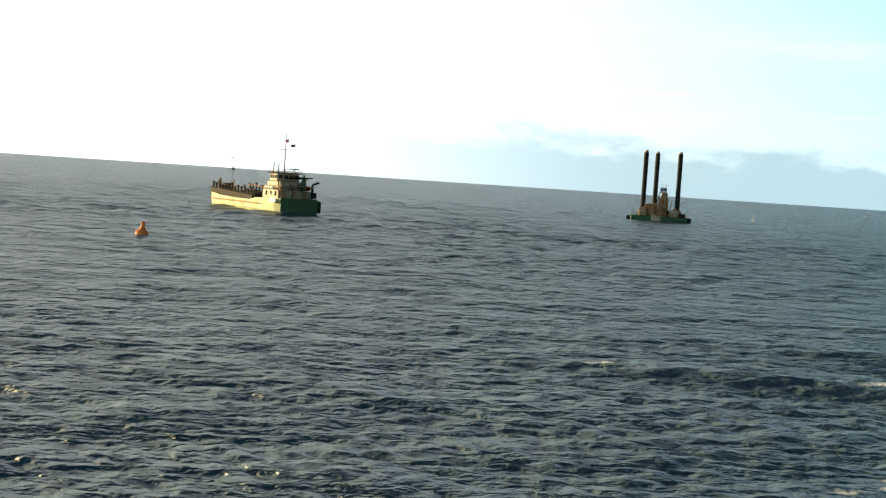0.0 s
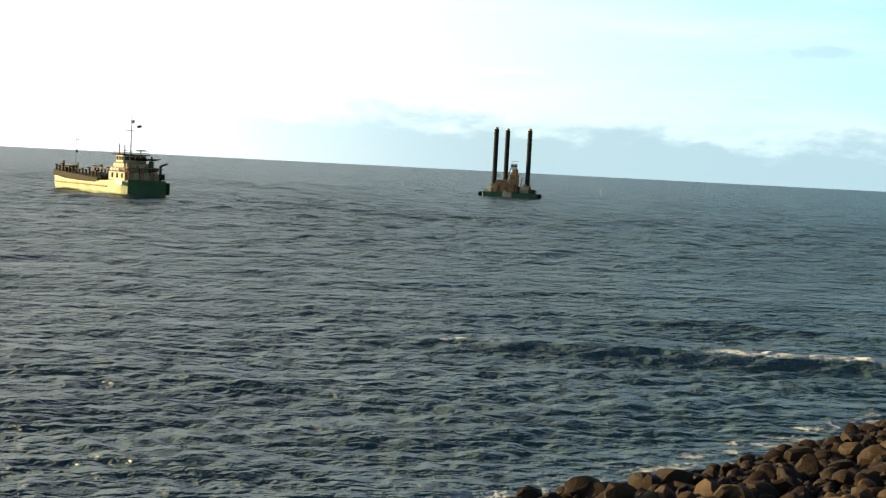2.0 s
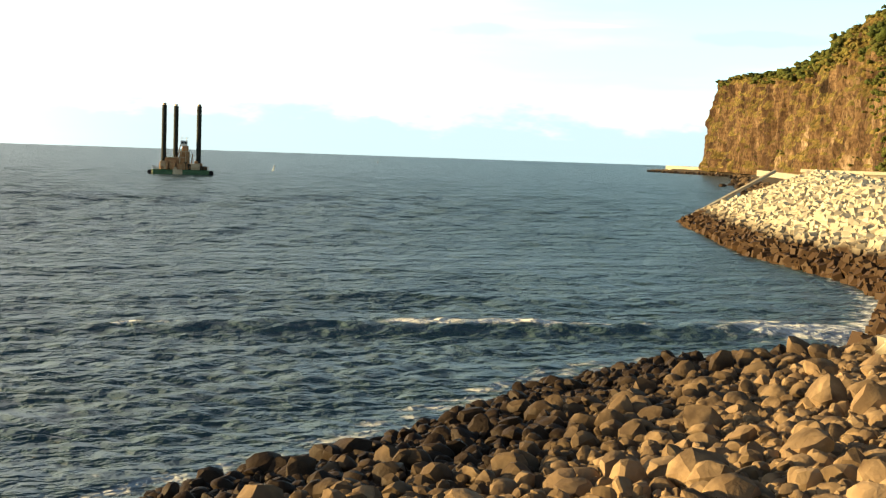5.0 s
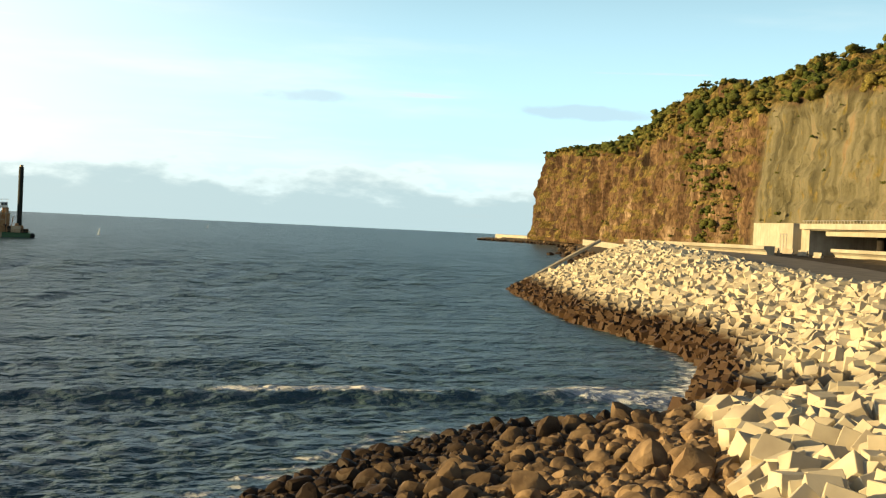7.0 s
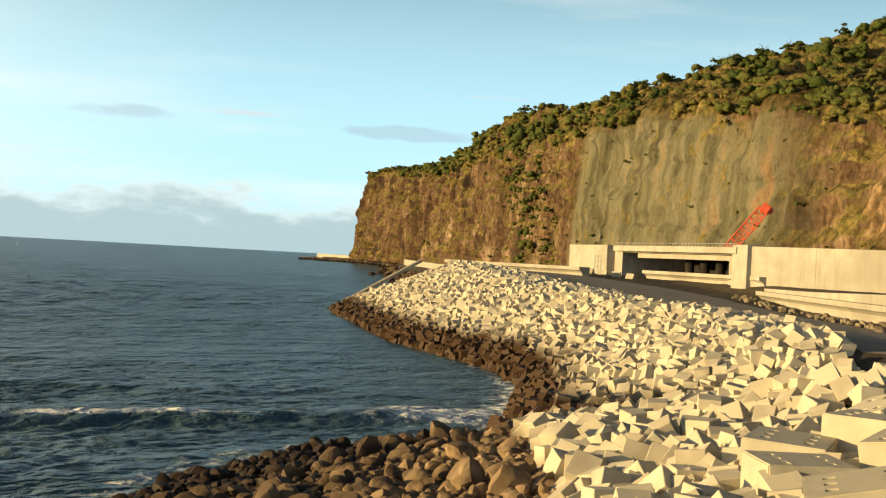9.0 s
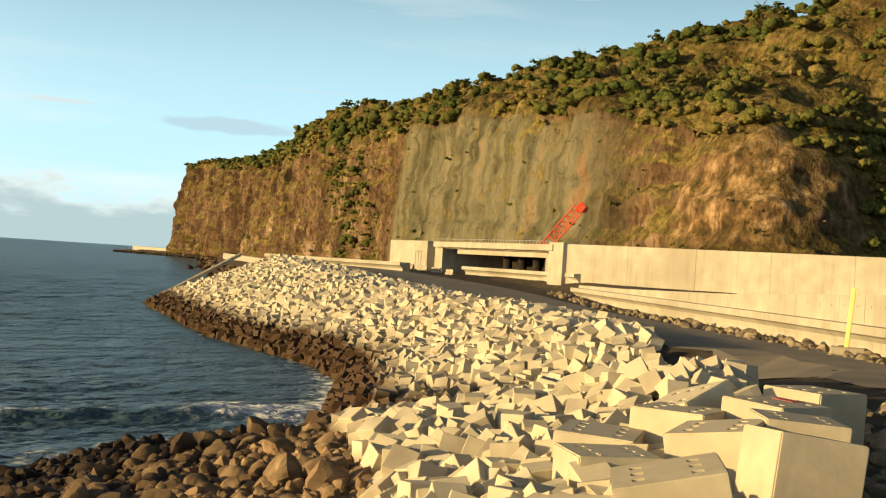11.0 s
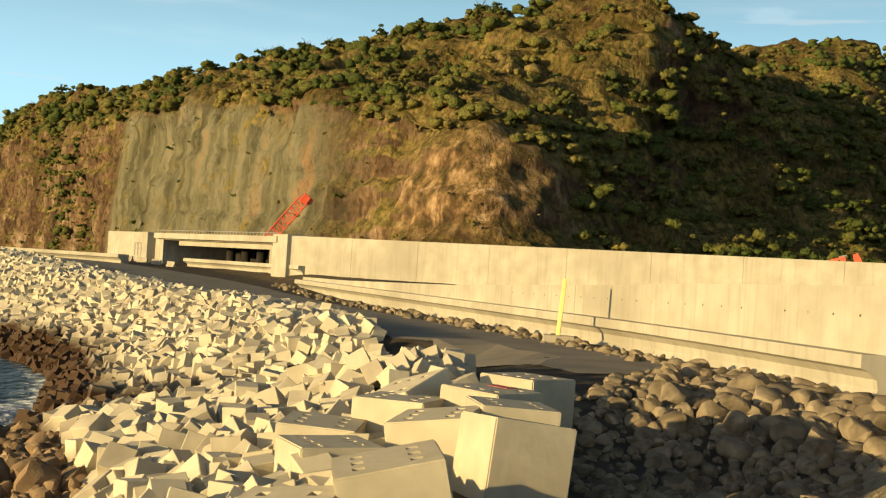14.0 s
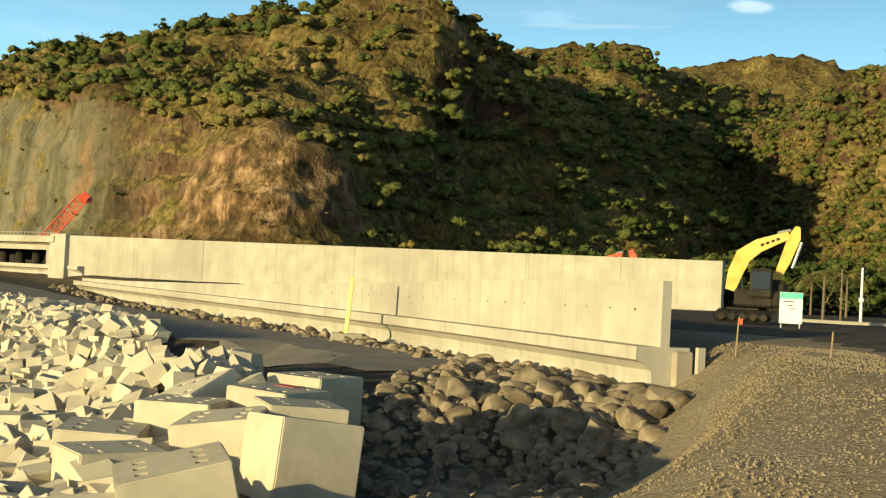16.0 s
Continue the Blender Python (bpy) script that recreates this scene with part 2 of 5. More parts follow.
    for sc, lo, hi in ((0.13, 0.62, 1.22), (0.42, 0.66, 1.25)):
        vo = n.new("ShaderNodeTexVoronoi")
        vo.inputs["Scale"].default_value = sc
        l.new(vm.outputs[0], vo.inputs["Vector"])
        br = n.new("ShaderNodeMapRange")
        br.inputs["To Min"].default_value, br.inputs["To Max"].default_value = lo, hi
        sx = n.new("ShaderNodeSeparateXYZ")
        l.new(vo.outputs["Color"], sx.inputs[0])
        l.new(sx.outputs[0], br.inputs["Value"])
        col = mix(0.55, col, br.outputs[0], "MULTIPLY")
        if tone is None:
            tone = vo.outputs["Distance"]
    ba = n.new("ShaderNodeAttribute")
    ba.attribute_name = "bare"
    fresh = ramp(noise_of(0.26, (1, 1, 0.8), 12.0), (0.36, (0.045, 0.034, 0.014)), (0.47, (0.15, 0.092, 0.040)), (0.56, (0.32, 0.20, 0.098)), (0.68, (0.58, 0.41, 0.24)))
    fresh = mix(0.7, fresh, br.outputs[0], "MULTIPLY")
    col = mix(ba.outputs["Fac"], col, fresh)
    # wire netting with grey weathered rock behind it
    nt = n.new("ShaderNodeAttribute")
    nt.attribute_name = "netting"
    grey = ramp(noise_of(0.10, (1.2, 1.2, 0.12), 8.0), (0.32, (0.062, 0.055, 0.030)), (0.45, (0.120, 0.110, 0.064)), (0.58, (0.19, 0.172, 0.108)), (0.70, (0.27, 0.175, 0.095)))
    sc = ramp(noise_of(0.16, (1, 1, 0.7), 9.0), (0.56, (0, 0, 0)), (0.66, (1, 1, 1)))
    grey = mix(sc, grey, scrub)
    col = mix(nt.outputs["Fac"], col, grey)
    l.new(col, b.inputs["Base Color"])
    bp = n.new("ShaderNodeBump")
    bp.inputs["Strength"].default_value, bp.inputs["Distance"].default_value = 1.0, 3.2
    hm = n.new("ShaderNodeMath")
    hm.operation = "MULTIPLY_ADD"
    hm.inputs[1].default_value = -0.30
    l.new(tone, hm.inputs[0])
    l.new(noise_of(0.24, (1, 1, 0.7), 12.0), hm.inputs[2])
    l.new(hm.outputs[0], bp.inputs["Height"])
    l.new(bp.outputs[0], b.inputs["Normal"])
    return mt


M["cliff"] = cliff_material("cliff")


def sea_material():
    mt = bpy.data.materials.new("sea_water")
    mt.use_nodes = True
    n, l = mt.node_tree.nodes, mt.node_tree.links
    b = n["Principled BSDF"]
    b.inputs["IOR"].default_value = 1.33
    g = n.new("ShaderNodeNewGeometry")
    def noise_of(sc, sq, d=4.0):
        mp = n.new("ShaderNodeMapping")
        mp.inputs["Scale"].default_value = sq
        l.new(g.outputs["Position"], mp.inputs[0])
        t = n.new("ShaderNodeTexNoise")
        t.inputs["Scale"].default_value, t.inputs["Detail"].default_value = sc, d
        l.new(mp.outputs[0], t.inputs["Vector"])
        return t.outputs["Fac"]

    # sky reflection dimmed off the beach, standing for steep small faces hiding one another
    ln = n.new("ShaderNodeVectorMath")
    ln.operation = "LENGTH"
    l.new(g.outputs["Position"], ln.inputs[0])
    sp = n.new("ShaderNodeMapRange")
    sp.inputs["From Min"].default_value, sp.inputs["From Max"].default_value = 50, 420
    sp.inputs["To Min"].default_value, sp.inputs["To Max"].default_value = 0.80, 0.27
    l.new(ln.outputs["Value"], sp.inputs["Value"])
    # cat's paws: patches where the sky reflection is set stronger and weaker
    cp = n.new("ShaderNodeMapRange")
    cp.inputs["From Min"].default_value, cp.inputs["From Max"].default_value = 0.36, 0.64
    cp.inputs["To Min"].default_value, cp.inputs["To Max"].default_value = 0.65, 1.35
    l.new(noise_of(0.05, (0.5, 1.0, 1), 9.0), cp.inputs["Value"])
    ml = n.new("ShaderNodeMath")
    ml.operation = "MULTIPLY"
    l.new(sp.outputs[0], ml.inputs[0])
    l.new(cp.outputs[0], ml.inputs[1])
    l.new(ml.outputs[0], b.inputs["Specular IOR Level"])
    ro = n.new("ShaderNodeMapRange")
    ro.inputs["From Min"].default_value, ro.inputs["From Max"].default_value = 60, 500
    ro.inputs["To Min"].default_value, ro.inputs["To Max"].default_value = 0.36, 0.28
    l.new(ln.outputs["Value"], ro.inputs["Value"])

    at = n.new("ShaderNodeAttribute")
    at.attribute_name = "foam"
    lace = n.new("ShaderNodeMath")
    lace.operation = "SUBTRACT"
    l.new(at.outputs["Fac"], lace.inputs[0])
    l.new(noise_of(0.9, (1, 1, 1), 8.0), lace.inputs[1])
    fo = n.new("ShaderNodeMapRange")
    fo.inputs["From Min"].default_value, fo.inputs["From Max"].default_value = -0.10, 0.10
    l.new(lace.outputs[0], fo.inputs["Value"])
    mx = n.new("ShaderNodeMix")
    mx.data_type = "RGBA"
    l.new(fo.outputs[0], mx.inputs["Factor"])
    mx.inputs["A"].default_value, mx.inputs["B"].default_value = (0.044, 0.084, 0.088, 1), (0.75, 0.77, 0.74, 1)
    l.new(mx.outputs["Result"], b.inputs["Base Color"])
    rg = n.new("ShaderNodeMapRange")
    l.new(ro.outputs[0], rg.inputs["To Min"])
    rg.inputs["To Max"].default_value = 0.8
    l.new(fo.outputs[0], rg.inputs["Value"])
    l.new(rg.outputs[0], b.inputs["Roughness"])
    ad = n.new("ShaderNodeMath")
    ad.operation = "MULTIPLY_ADD"
    ad.inputs[1].default_value = 2.0
    l.new(noise_of(0.75, (0.8, 1.0, 1), 4.0), ad.inputs[0])
    ad2 = n.new("ShaderNodeMath")
    ad2.operation = "MULTIPLY_ADD"
    ad2.inputs[1].default_value = 6.5
    l.new(noise_of(0.17, (0.62, 1.0, 1), 5.0), ad2.inputs[0])
    l.new(noise_of(1.6, (0.8, 1.0, 1), 3.0), ad2.inputs[2])
    l.new(ad2.outputs[0], ad.inputs[2])
    bp = n.new("ShaderNodeBump")
    bp.inputs["Strength"].default_value, bp.inputs["Distance"].default_value = 1.0, 0.62
    l.new(ad.outputs[0], bp.inputs["Height"])
    l.new(bp.outputs[0], b.inputs["Normal"])
    return mt


M["sea"] = sea_material()


# ---- geometry helpers ----
def mesh_of(name, verts, faces, mt, smooth=False):
    me = bpy.data.meshes.new(name)
    me.from_pydata([tuple(v) for v in np.asarray(verts, float).tolist()] if not isinstance(verts, list) else verts, [], faces if isinstance(faces, list) else faces.tolist())
    me.materials.append(mt)
    if smooth:
        if smooth == "worn":
            me.set_sharp_from_angle(angle=radians(24))
        me.polygons.foreach_set("use_smooth", np.ones(len(me.polygons), bool))
    me.update()
    return me


def grid_faces(nu, nv, closed=False):
    i = np.arange(nu - 1 if not closed else nu)[:, None] * nv + np.arange(nv - 1)[None, :]
    j = (i + nv) % (nu * nv)
    return np.stack([i, j, j + 1, i + 1], -1).reshape(-1, 4)


def part(name, bm, mt, parent=None, label=""):
    me = bpy.data.meshes.new(name)
    bm.to_mesh(me)
    bm.free()
    me.materials.append(mt)
    ob = new(name, me)
    ob.parent = parent
    if label:
        ob["label"] = label
    return ob


def smooth_noise(p, size, octaves=4, seed=0.0):
    """Value noise with octaves for rows of points, -1 to 1."""
    p = np.asarray(p, float)
    total, amp, norm = np.zeros(len(p)), 1.0, 0.0
    for o in range(octaves):
        q = p / size * 2**o + 17.3 * o + seed
        i = np.floor(q).astype(np.int64)
        w = q - i
        w = w * w * (3 - 2 * w)
        acc = np.zeros(len(p))
        for c in range(2 ** p.shape[1]):
            wt, key = np.ones(len(p)), np.zeros(len(p), np.int64)
            for d in range(p.shape[1]):
                s = (c >> d) & 1
                wt = wt * (w[:, d] if s else 1 - w[:, d])
                key = key * 73856093 + (i[:, d] + s) * (19349663, 83492791, 50331653)[d]
            key = (key ^ (key >> 13)) * 1274126177
            acc += wt * (((key ^ (key >> 16)) & 65535) / 32767.5 - 1)
        total, norm, amp = total + amp * acc, norm + amp, amp * 0.5
    return total / norm


def step(v, lo, hi):
    t = np.clip((np.asarray(v, float) - lo) / (hi - lo), 0, 1)
    return t * t * (3 - 2 * t)


def along(line, n):
    """n points spread evenly on a smooth curve through the given ones (Catmull-Rom)."""
    p = np.asarray(line, float)
    q = np.vstack([2 * p[0] - p[1], p, 2 * p[-1] - p[-2]])
    out = []
    for k in range(len(p) - 1):
        a, b, c, d = q[k:k + 4]
        for t in np.linspace(0, 1, 24, endpoint=False):
            out.append(0.5 * (2 * b + (c - a) * t + (2 * a - 5 * b + 4 * c - d) * t**2 + (3 * b - a - 3 * c + d) * t**3))
    out = np.array(out + [p[-1]])
    s = np.r_[0, np.cumsum(np.linalg.norm(np.diff(out[:, :2], axis=0), axis=1))]
    return np.stack([np.interp(np.linspace(0, s[-1], n), s, out[:, k]) for k in range(p.shape[1])], 1)


def signed(line, x, y):
    """Distance to a line (positive on its right side), and the nearest place on it."""
    best, sgn, near = np.full(x.shape, 1e9), np.ones(x.shape), np.zeros(x.shape + (2,))
    for (ax, ay), (bx, by) in zip(line[:-1], line[1:]):
        dx, dy = bx - ax, by - ay
        t = np.clip(((x - ax) * dx + (y - ay) * dy) / (dx * dx + dy * dy), 0, 1)
        qx, qy = ax + t * dx, ay + t * dy
        d = np.hypot(x - qx, y - qy)
        new_best = d < best
        side = np.where(dx * (y - ay) - dy * (x - ax) < 0, 1.0, -1.0)
        best, sgn = np.where(new_best, d, best), np.where(new_best, side, sgn)
        near[..., 0], near[..., 1] = np.where(new_best, qx, near[..., 0]), np.where(new_best, qy, near[..., 1])
    return best * sgn, near


def inside(poly, x, y):
    res = np.zeros(x.shape, bool)
    for (ax, ay), (bx, by) in zip(poly, poly[1:] + poly[:1]):
        hit = ((ay > y) != (by > y)) & (x < (bx - ax) * (y - ay) / (by - ay + 1e-12) + ax)
        res ^= hit
    return res


# ---- the plan ----
SHORE = [(-900, -200), (-60, 16), (-30, 24.8), (0, 34), (9.8, 40.3), (19.2, 48.9), (27, 54.2), (35, 55.3), (41, 54.5), (46, 60), (55, 70.5), (61, 78), (67, 90),
         (71, 103), (76, 122), (89, 153), (105, 188), (124, 199), (160, 236), (215, 330), (350, 560), (575, 930), (622, 1175), (680, 1190), (1400, 1900), (4900, 4900)]
WALL = [(50.6, 14.3), (60, 24.5), (73, 40), (95, 68.5), (132, 117)]
TOE = [(-40, -40), (4, -14), (14, -1), (22, 6), (28, 9.0), (38, 10.8), (50, 13.4), (62, 24.5), (75, 40), (97, 68.5), (134, 117), (165, 200), (330, 480), (4900, 4000)]


def ground_z(x, y):
    x, y = np.asarray(x, float), np.asarray(y, float)
    d, near = signed(SHORE, x, y)
    t, _ = signed(TOE, x, y)
    slope = 0.17 + 0.25 * step(near[..., 0], 38, 48) * (1 - step(near[..., 1], 190, 240) * 0.5)
    flat = 6.0 + 2.6 * step(y, 80, 185) - 3.2 * step(y, 230, 420)
    flat = flat - 1.1 * np.exp(-((x - 25) ** 2 + (y - 15) ** 2) / 130.0) - 2.2 * np.exp(-((x - 39) ** 2 + (y - 14.5) ** 2) / 75.0)
    top = 8.5 - 0.5 * (1 - step(x, 54, 68)) * step(x, 12, 24)
    high = np.where(t > 0, flat + (top - flat) * step(t, 0, 5.6), flat)
    knoll = 8.4 - 3.5 * step(np.hypot(x, y), 2.0, 10.0)
    land = np.minimum(slope * d, high)
    land = np.where(np.hypot(x, y) < 10, np.maximum(land, knoll), land)
    sea_bed = np.maximum(-0.3 + 0.35 * d, -7)
    return np.where(d > 0, land - 0.3 * (1 - step(d, 0, 3)), sea_bed)


def ground():
    xs = np.r_[np.linspace(-5000, -120, 12), np.arange(-100, 175, 1.6), np.linspace(180, 700, 60), np.linspace(740, 5000, 24)]
    ys = np.r_[np.linspace(-5000, -120, 12), np.arange(-60, 245, 1.6), np.linspace(250, 1300, 90), np.linspace(1350, 5000, 20)]
    gx, gy = np.meshgrid(xs, ys, indexing="ij")
    z = ground_z(gx, gy)
    p = np.stack([gx.ravel(), gy.ravel()], 1)
    z = z.ravel() + 0.12 * smooth_noise(p, 5.0, 3)
    me = mesh_of("ground", np.c_[p, z], grid_faces(len(xs), len(ys)), M["earth"], True)
    me.materials.append(M["gravel"])
    t, _ = signed(TOE, p[:, 0], p[:, 1])
    up = ((t > 0.3) & (t < 11) & (p[:, 0] > 6) & (p[:, 0] < 60)).astype(int)
    f = grid_faces(len(xs), len(ys))
    me.polygons.foreach_set("material_index", up[f[:, 0]])
    return tagged(new("ground", me), "brown stony ground with a bank of bare gravel fill", "ground", kind="structure")


ground()


def sea():
    az = np.radians(np.r_[np.linspace(-180, -32, 30), np.arange(-28, 54, 0.21), np.linspace(58, 178, 25)])
    r = np.r_[6.0, 14, 22, 26 * np.exp(np.arange(0, math.log(520 / 26), 0.0050)), np.geomspace(525, 1500, 120), np.geomspace(1530, 4990, 60)]
    a, rr = np.meshgrid(az, r, indexing="ij")
    x, y = rr * np.sin(a), rr * np.cos(a)
    dr = np.gradient(rr, axis=1) * 1.6
    g = np.random.default_rng(11)
    z = np.zeros(x.shape)
    for k in range(120):
        lam = 0.55 * 5 ** g.random() if k < 64 else 9 + 20 * g.random() if k < 84 else 2.6 + 5.0 * g.random()
        th = radians(178 + g.normal() * 44)
        kx, ky = math.sin(th) * 2 * math.pi / lam, math.cos(th) * 2 * math.pi / lam
        amp = (0.0082 * lam**0.6 if k < 64 else 0.0036 * lam if k < 84 else 0.0050 * lam) * (0.5 + g.random())
        ph = kx * x + ky * y + g.random() * 6.28 + 0.8 * np.sin(0.07 * x + 0.05 * y + k)
        s = np.sin(ph)
        z += amp * (s + 0.35 * np.cos(2 * ph)) * step(lam / dr, 1.6, 3.2) * (1.0 if k < 64 else 0.15 + 0.85 * step(rr, 110, 260) if k < 84 else 0.12 + 0.88 * step(rr, 70, 190))
    pts = np.stack([x.ravel(), y.ravel()], 1)
    gust = (0.75 + 0.5 * smooth_noise(pts, 60.0, 3)).reshape(x.shape)
    z *= gust
    d, near = signed(SHORE, x, y)
    # a swell that rises as it comes in over the shallows and breaks at its top
    bend = smooth_noise(np.c_[x.ravel(), 0 * x.ravel()], 22.0, 2).reshape(x.shape)
    line = 68 - 0.16 * (x - 20) + 2.2 * bend
    u = (y - line) * 0.98
    reach = step(x, -8, 14) * (1 - step(x, 44, 60))
    crest = np.where(u < 0, np.exp(-(u / 1.7) ** 2), np.exp(-(u / 4.5) ** 2)) * reach
    z += 0.72 * crest * (0.8 + 0.25 * bend)
    for off, h in ((17, 0.28), (36, 0.22), (-13, 0.22)):
        z += h * np.exp(-((y - line - off - 5 * bend) / 3.2) ** 2) * step(x, -60, -20)
    z *= 0.35 + 0.65 * step(-d, 0, 8)
    tip = np.clip(1 - np.abs(u - 0.2) / 1.5, 0, 1) * reach * np.clip(0.34 + 2.0 * smooth_noise(np.c_[x.ravel(), 0 * x.ravel()], 9.0, 2, 4.0).reshape(x.shape), 0, 1)
    edge = (0.60 - 0.12 * np.abs(-d - 0.6)) * step(d, -9, 0) * (0.75 + 0.25 * step(near[..., 0], 20, 40)) * (1 - step(near[..., 1], 62, 110) * 0.45)
    bay = 0.74 * np.exp(-(((x - 45) / 8) ** 2 + ((y - 64) / 5) ** 2))
    wake = 0.36 * np.exp(-(((x + 36) / 9) ** 2 + ((y - 274) / 9) ** 2))
    foam = np.maximum.reduce([tip * 0.80, edge, bay, wake])
    me = mesh_of("sea", np.stack([x.ravel(), y.ravel(), z.ravel()], 1), grid_faces(len(az), len(r), True)[:, ::-1], M["sea"], True)
    me.attributes.new("foam", "FLOAT", "POINT").data.foreach_set("value", np.clip(foam, 0, 1).ravel().astype(np.float32))
    return tagged(new("water", me), "grey-blue choppy sea with low swell and foam at the shore", "sea", kind="structure")


sea()


# ---- the hills and the cliff ----
def loft(rows, n, counts, amp, seed):
    """A surface drawn through several lines, roughened; rows of points by lines."""
    lines = [along(r, n) for r in rows]
    sheet = []
    for k, c in enumerate(counts):
        t = np.linspace(0, 1, c, endpoint=k == len(counts) - 1)
        for v in t:
            sheet.append(lines[k] * (1 - v) + lines[k + 1] * v)
    s = np.array(sheet)
    p = s.reshape(-1, 3)
    nrm = np.cross(np.gradient(s, axis=1).reshape(-1, 3), np.gradient(s, axis=0).reshape(-1, 3))
    nrm /= np.linalg.norm(nrm, axis=1, keepdims=True) + 1e-9
    big = smooth_noise(p * [1, 1, 0.35], 46.0, 2, seed)
    rib = np.abs(smooth_noise(p * [1, 1, 0.25], 20.0, 3, seed + 5))
    small = smooth_noise(p, 7.0, 4, seed + 9)
    beds = smooth_noise(p * [0.12, 0.12, 1], 4.5, 2, seed + 13)
    p = p + nrm * (amp * (1.3 * big + 2.3 * (0.35 - rib) + 0.55 * small + 0.35 * beds))[:, None]
    return p.reshape(s.shape)


def polar(*rows):
    """Places from azimuth (degrees right of +y), distance and height."""
    return [(d * math.sin(radians(a)), d * math.cos(radians(a)), z) for a, d, z in rows]


HILL_BASE = polar((29.95, 1240, 3), (32.8, 1010, 3), (36.5, 720, 4), (40.4, 530, 5), (46.5, 400, 6), (53.5, 320, 7), (57.0, 296, 7), (60.0, 290, 7), (62.6, 304, 7), (66, 326, 7), (70, 340, 8), (74.8, 385, 9), (77.8, 490, 12), (79, 650, 20), (81, 830, 20))
CLIFF_TOP = polar((30.5, 1262, 90), (33.2, 1030, 78), (36.8, 745, 73), (40.7, 555, 69), (46.5, 428, 65), (53, 350, 53), (56.6, 322, 46), (59.2, 322, 40), (62.2, 345, 33), (65.8, 384, 34), (69.8, 398, 31), (74.3, 440, 34), (77, 545, 40), (77.8, 700, 52), (80, 880, 60))
RIDGE = polar((31.6, 1400, 93), (34.2, 1100, 91), (36.9, 830, 103), (40.5, 660, 93), (46.5, 540, 95), (52.6, 500, 104), (58, 455, 105.5), (62.5, 420, 102.5), (66.3, 440, 98.5), (69, 500, 95), (72, 600, 102), (74.5, 760, 118), (78, 980, 125))
BACK = polar((33, 1750, 60), (36, 1400, 50), (39, 1150, 50), (43, 950, 50), (49, 800, 50), (55, 720, 50), (59, 690, 50), (63, 690, 50), (66.5, 700, 50), (69, 760, 50), (72, 850, 60), (74.5, 1000, 70), (78, 1250, 70))
hill = loft([HILL_BASE, CLIFF_TOP, RIDGE, BACK], 760, (72, 48, 10), 5.0, 1.0)


def hill_object(name, sheet, label, net=False):
    me = mesh_of(name, sheet.reshape(-1, 3), grid_faces(*sheet.shape[:2]), M["cliff"], True)
    v, w = np.zeros(len(me.vertices), np.float32), np.zeros(len(me.vertices), np.float32)
    if net:
        p = sheet.reshape(-1, 3)
        az = np.degrees(np.arctan2(p[:, 0], p[:, 1]))
        row = np.repeat(np.arange(sheet.shape[0]), sheet.shape[1])
        ragged = 1.2 * smooth_noise(p * [1, 1, 0.3], 22.0, 3, 71.0)
        v = (step(az + 0.25 * ragged - 0.010 * (p[:, 2] - 8), 39.6, 40.0) * (1 - step(az + 2.2 * ragged, 47.5, 52.0)) * (1 - step(row + 5 * ragged, 68, 74))).astype(np.float32)
        el = np.degrees(np.arctan2(p[:, 2] - 10, np.hypot(p[:, 0], p[:, 1])))
        spur = np.exp(-(((az - 56.8) / 4.6) ** 2 + ((el - 3.8) / 3.2) ** 2)) + 0.55 * ragged
        w = (0.75 * step(spur, 0.30, 0.75)).astype(np.float32)
    me.attributes.new("bare", "FLOAT", "POINT").data.foreach_set("value", w)
    me.attributes.new("netting", "FLOAT", "POINT").data.foreach_set("value", v)
    return tagged(new(name, me), label, "hill", kind="structure")


hill_object("cliff_hill", hill, "rust-brown basalt sea cliff below a scrub-covered hill", True)
hill2 = loft([polar((62, 600, 30), (66, 600, 40), (70, 640, 50), (73, 680, 50), (75, 720, 50), (77.5, 760, 40), (80, 800, 40)),
              polar((62, 950, 175), (66, 930, 184), (70, 900, 188), (73, 885, 186), (74.6, 900, 176), (77, 950, 170), (80, 1000, 170)),
              polar((62, 1200, 90), (66, 1200, 90), (70, 1200, 90), (73, 1200, 90), (75, 1200, 90), (77, 1200, 90), (80, 1200, 90))], 170, (40, 8), 6.0, 30.0)
hill_object("far_hill", hill2, "scrub-covered ridge behind the shaded valley")
hill4 = loft([polar((73, 900, 60), (77, 900, 60), (80, 900, 60), (84, 900, 60), (90, 900, 60)), polar((73, 1300, 225), (76.5, 1300, 248), (80, 1250, 250), (84, 1250, 236), (90, 1250, 220)),
              polar((73, 1600, 100), (77, 1600, 100), (80, 1600, 100), (84, 1600, 100), (90, 1600, 100))], 130, (40, 6), 6.0, 40.0)
hill_object("distant_hill", hill4, "distant green ridge under the sky")
hill3 = loft([polar((79.8, 580, 10), (82.2, 510, 9), (86, 440, 9), (92, 360, 9), (102, 320, 9)), polar((79.2, 720, 62), (81.8, 630, 60), (84.6, 545, 58), (90, 470, 58), (101, 430, 60)),
              polar((78.8, 860, 124), (81.5, 720, 124), (83.8, 620, 123), (86, 560, 121), (91, 520, 118), (101, 500, 116)), polar((78, 1100, 80), (81, 1000, 80), (85, 900, 80), (92, 850, 80), (101, 800, 80))], 190, (30, 40, 6), 5.0, 50.0)
hill_object("valley_hill", hill3, "sunlit grassy hillside with scrub beyond the valley")


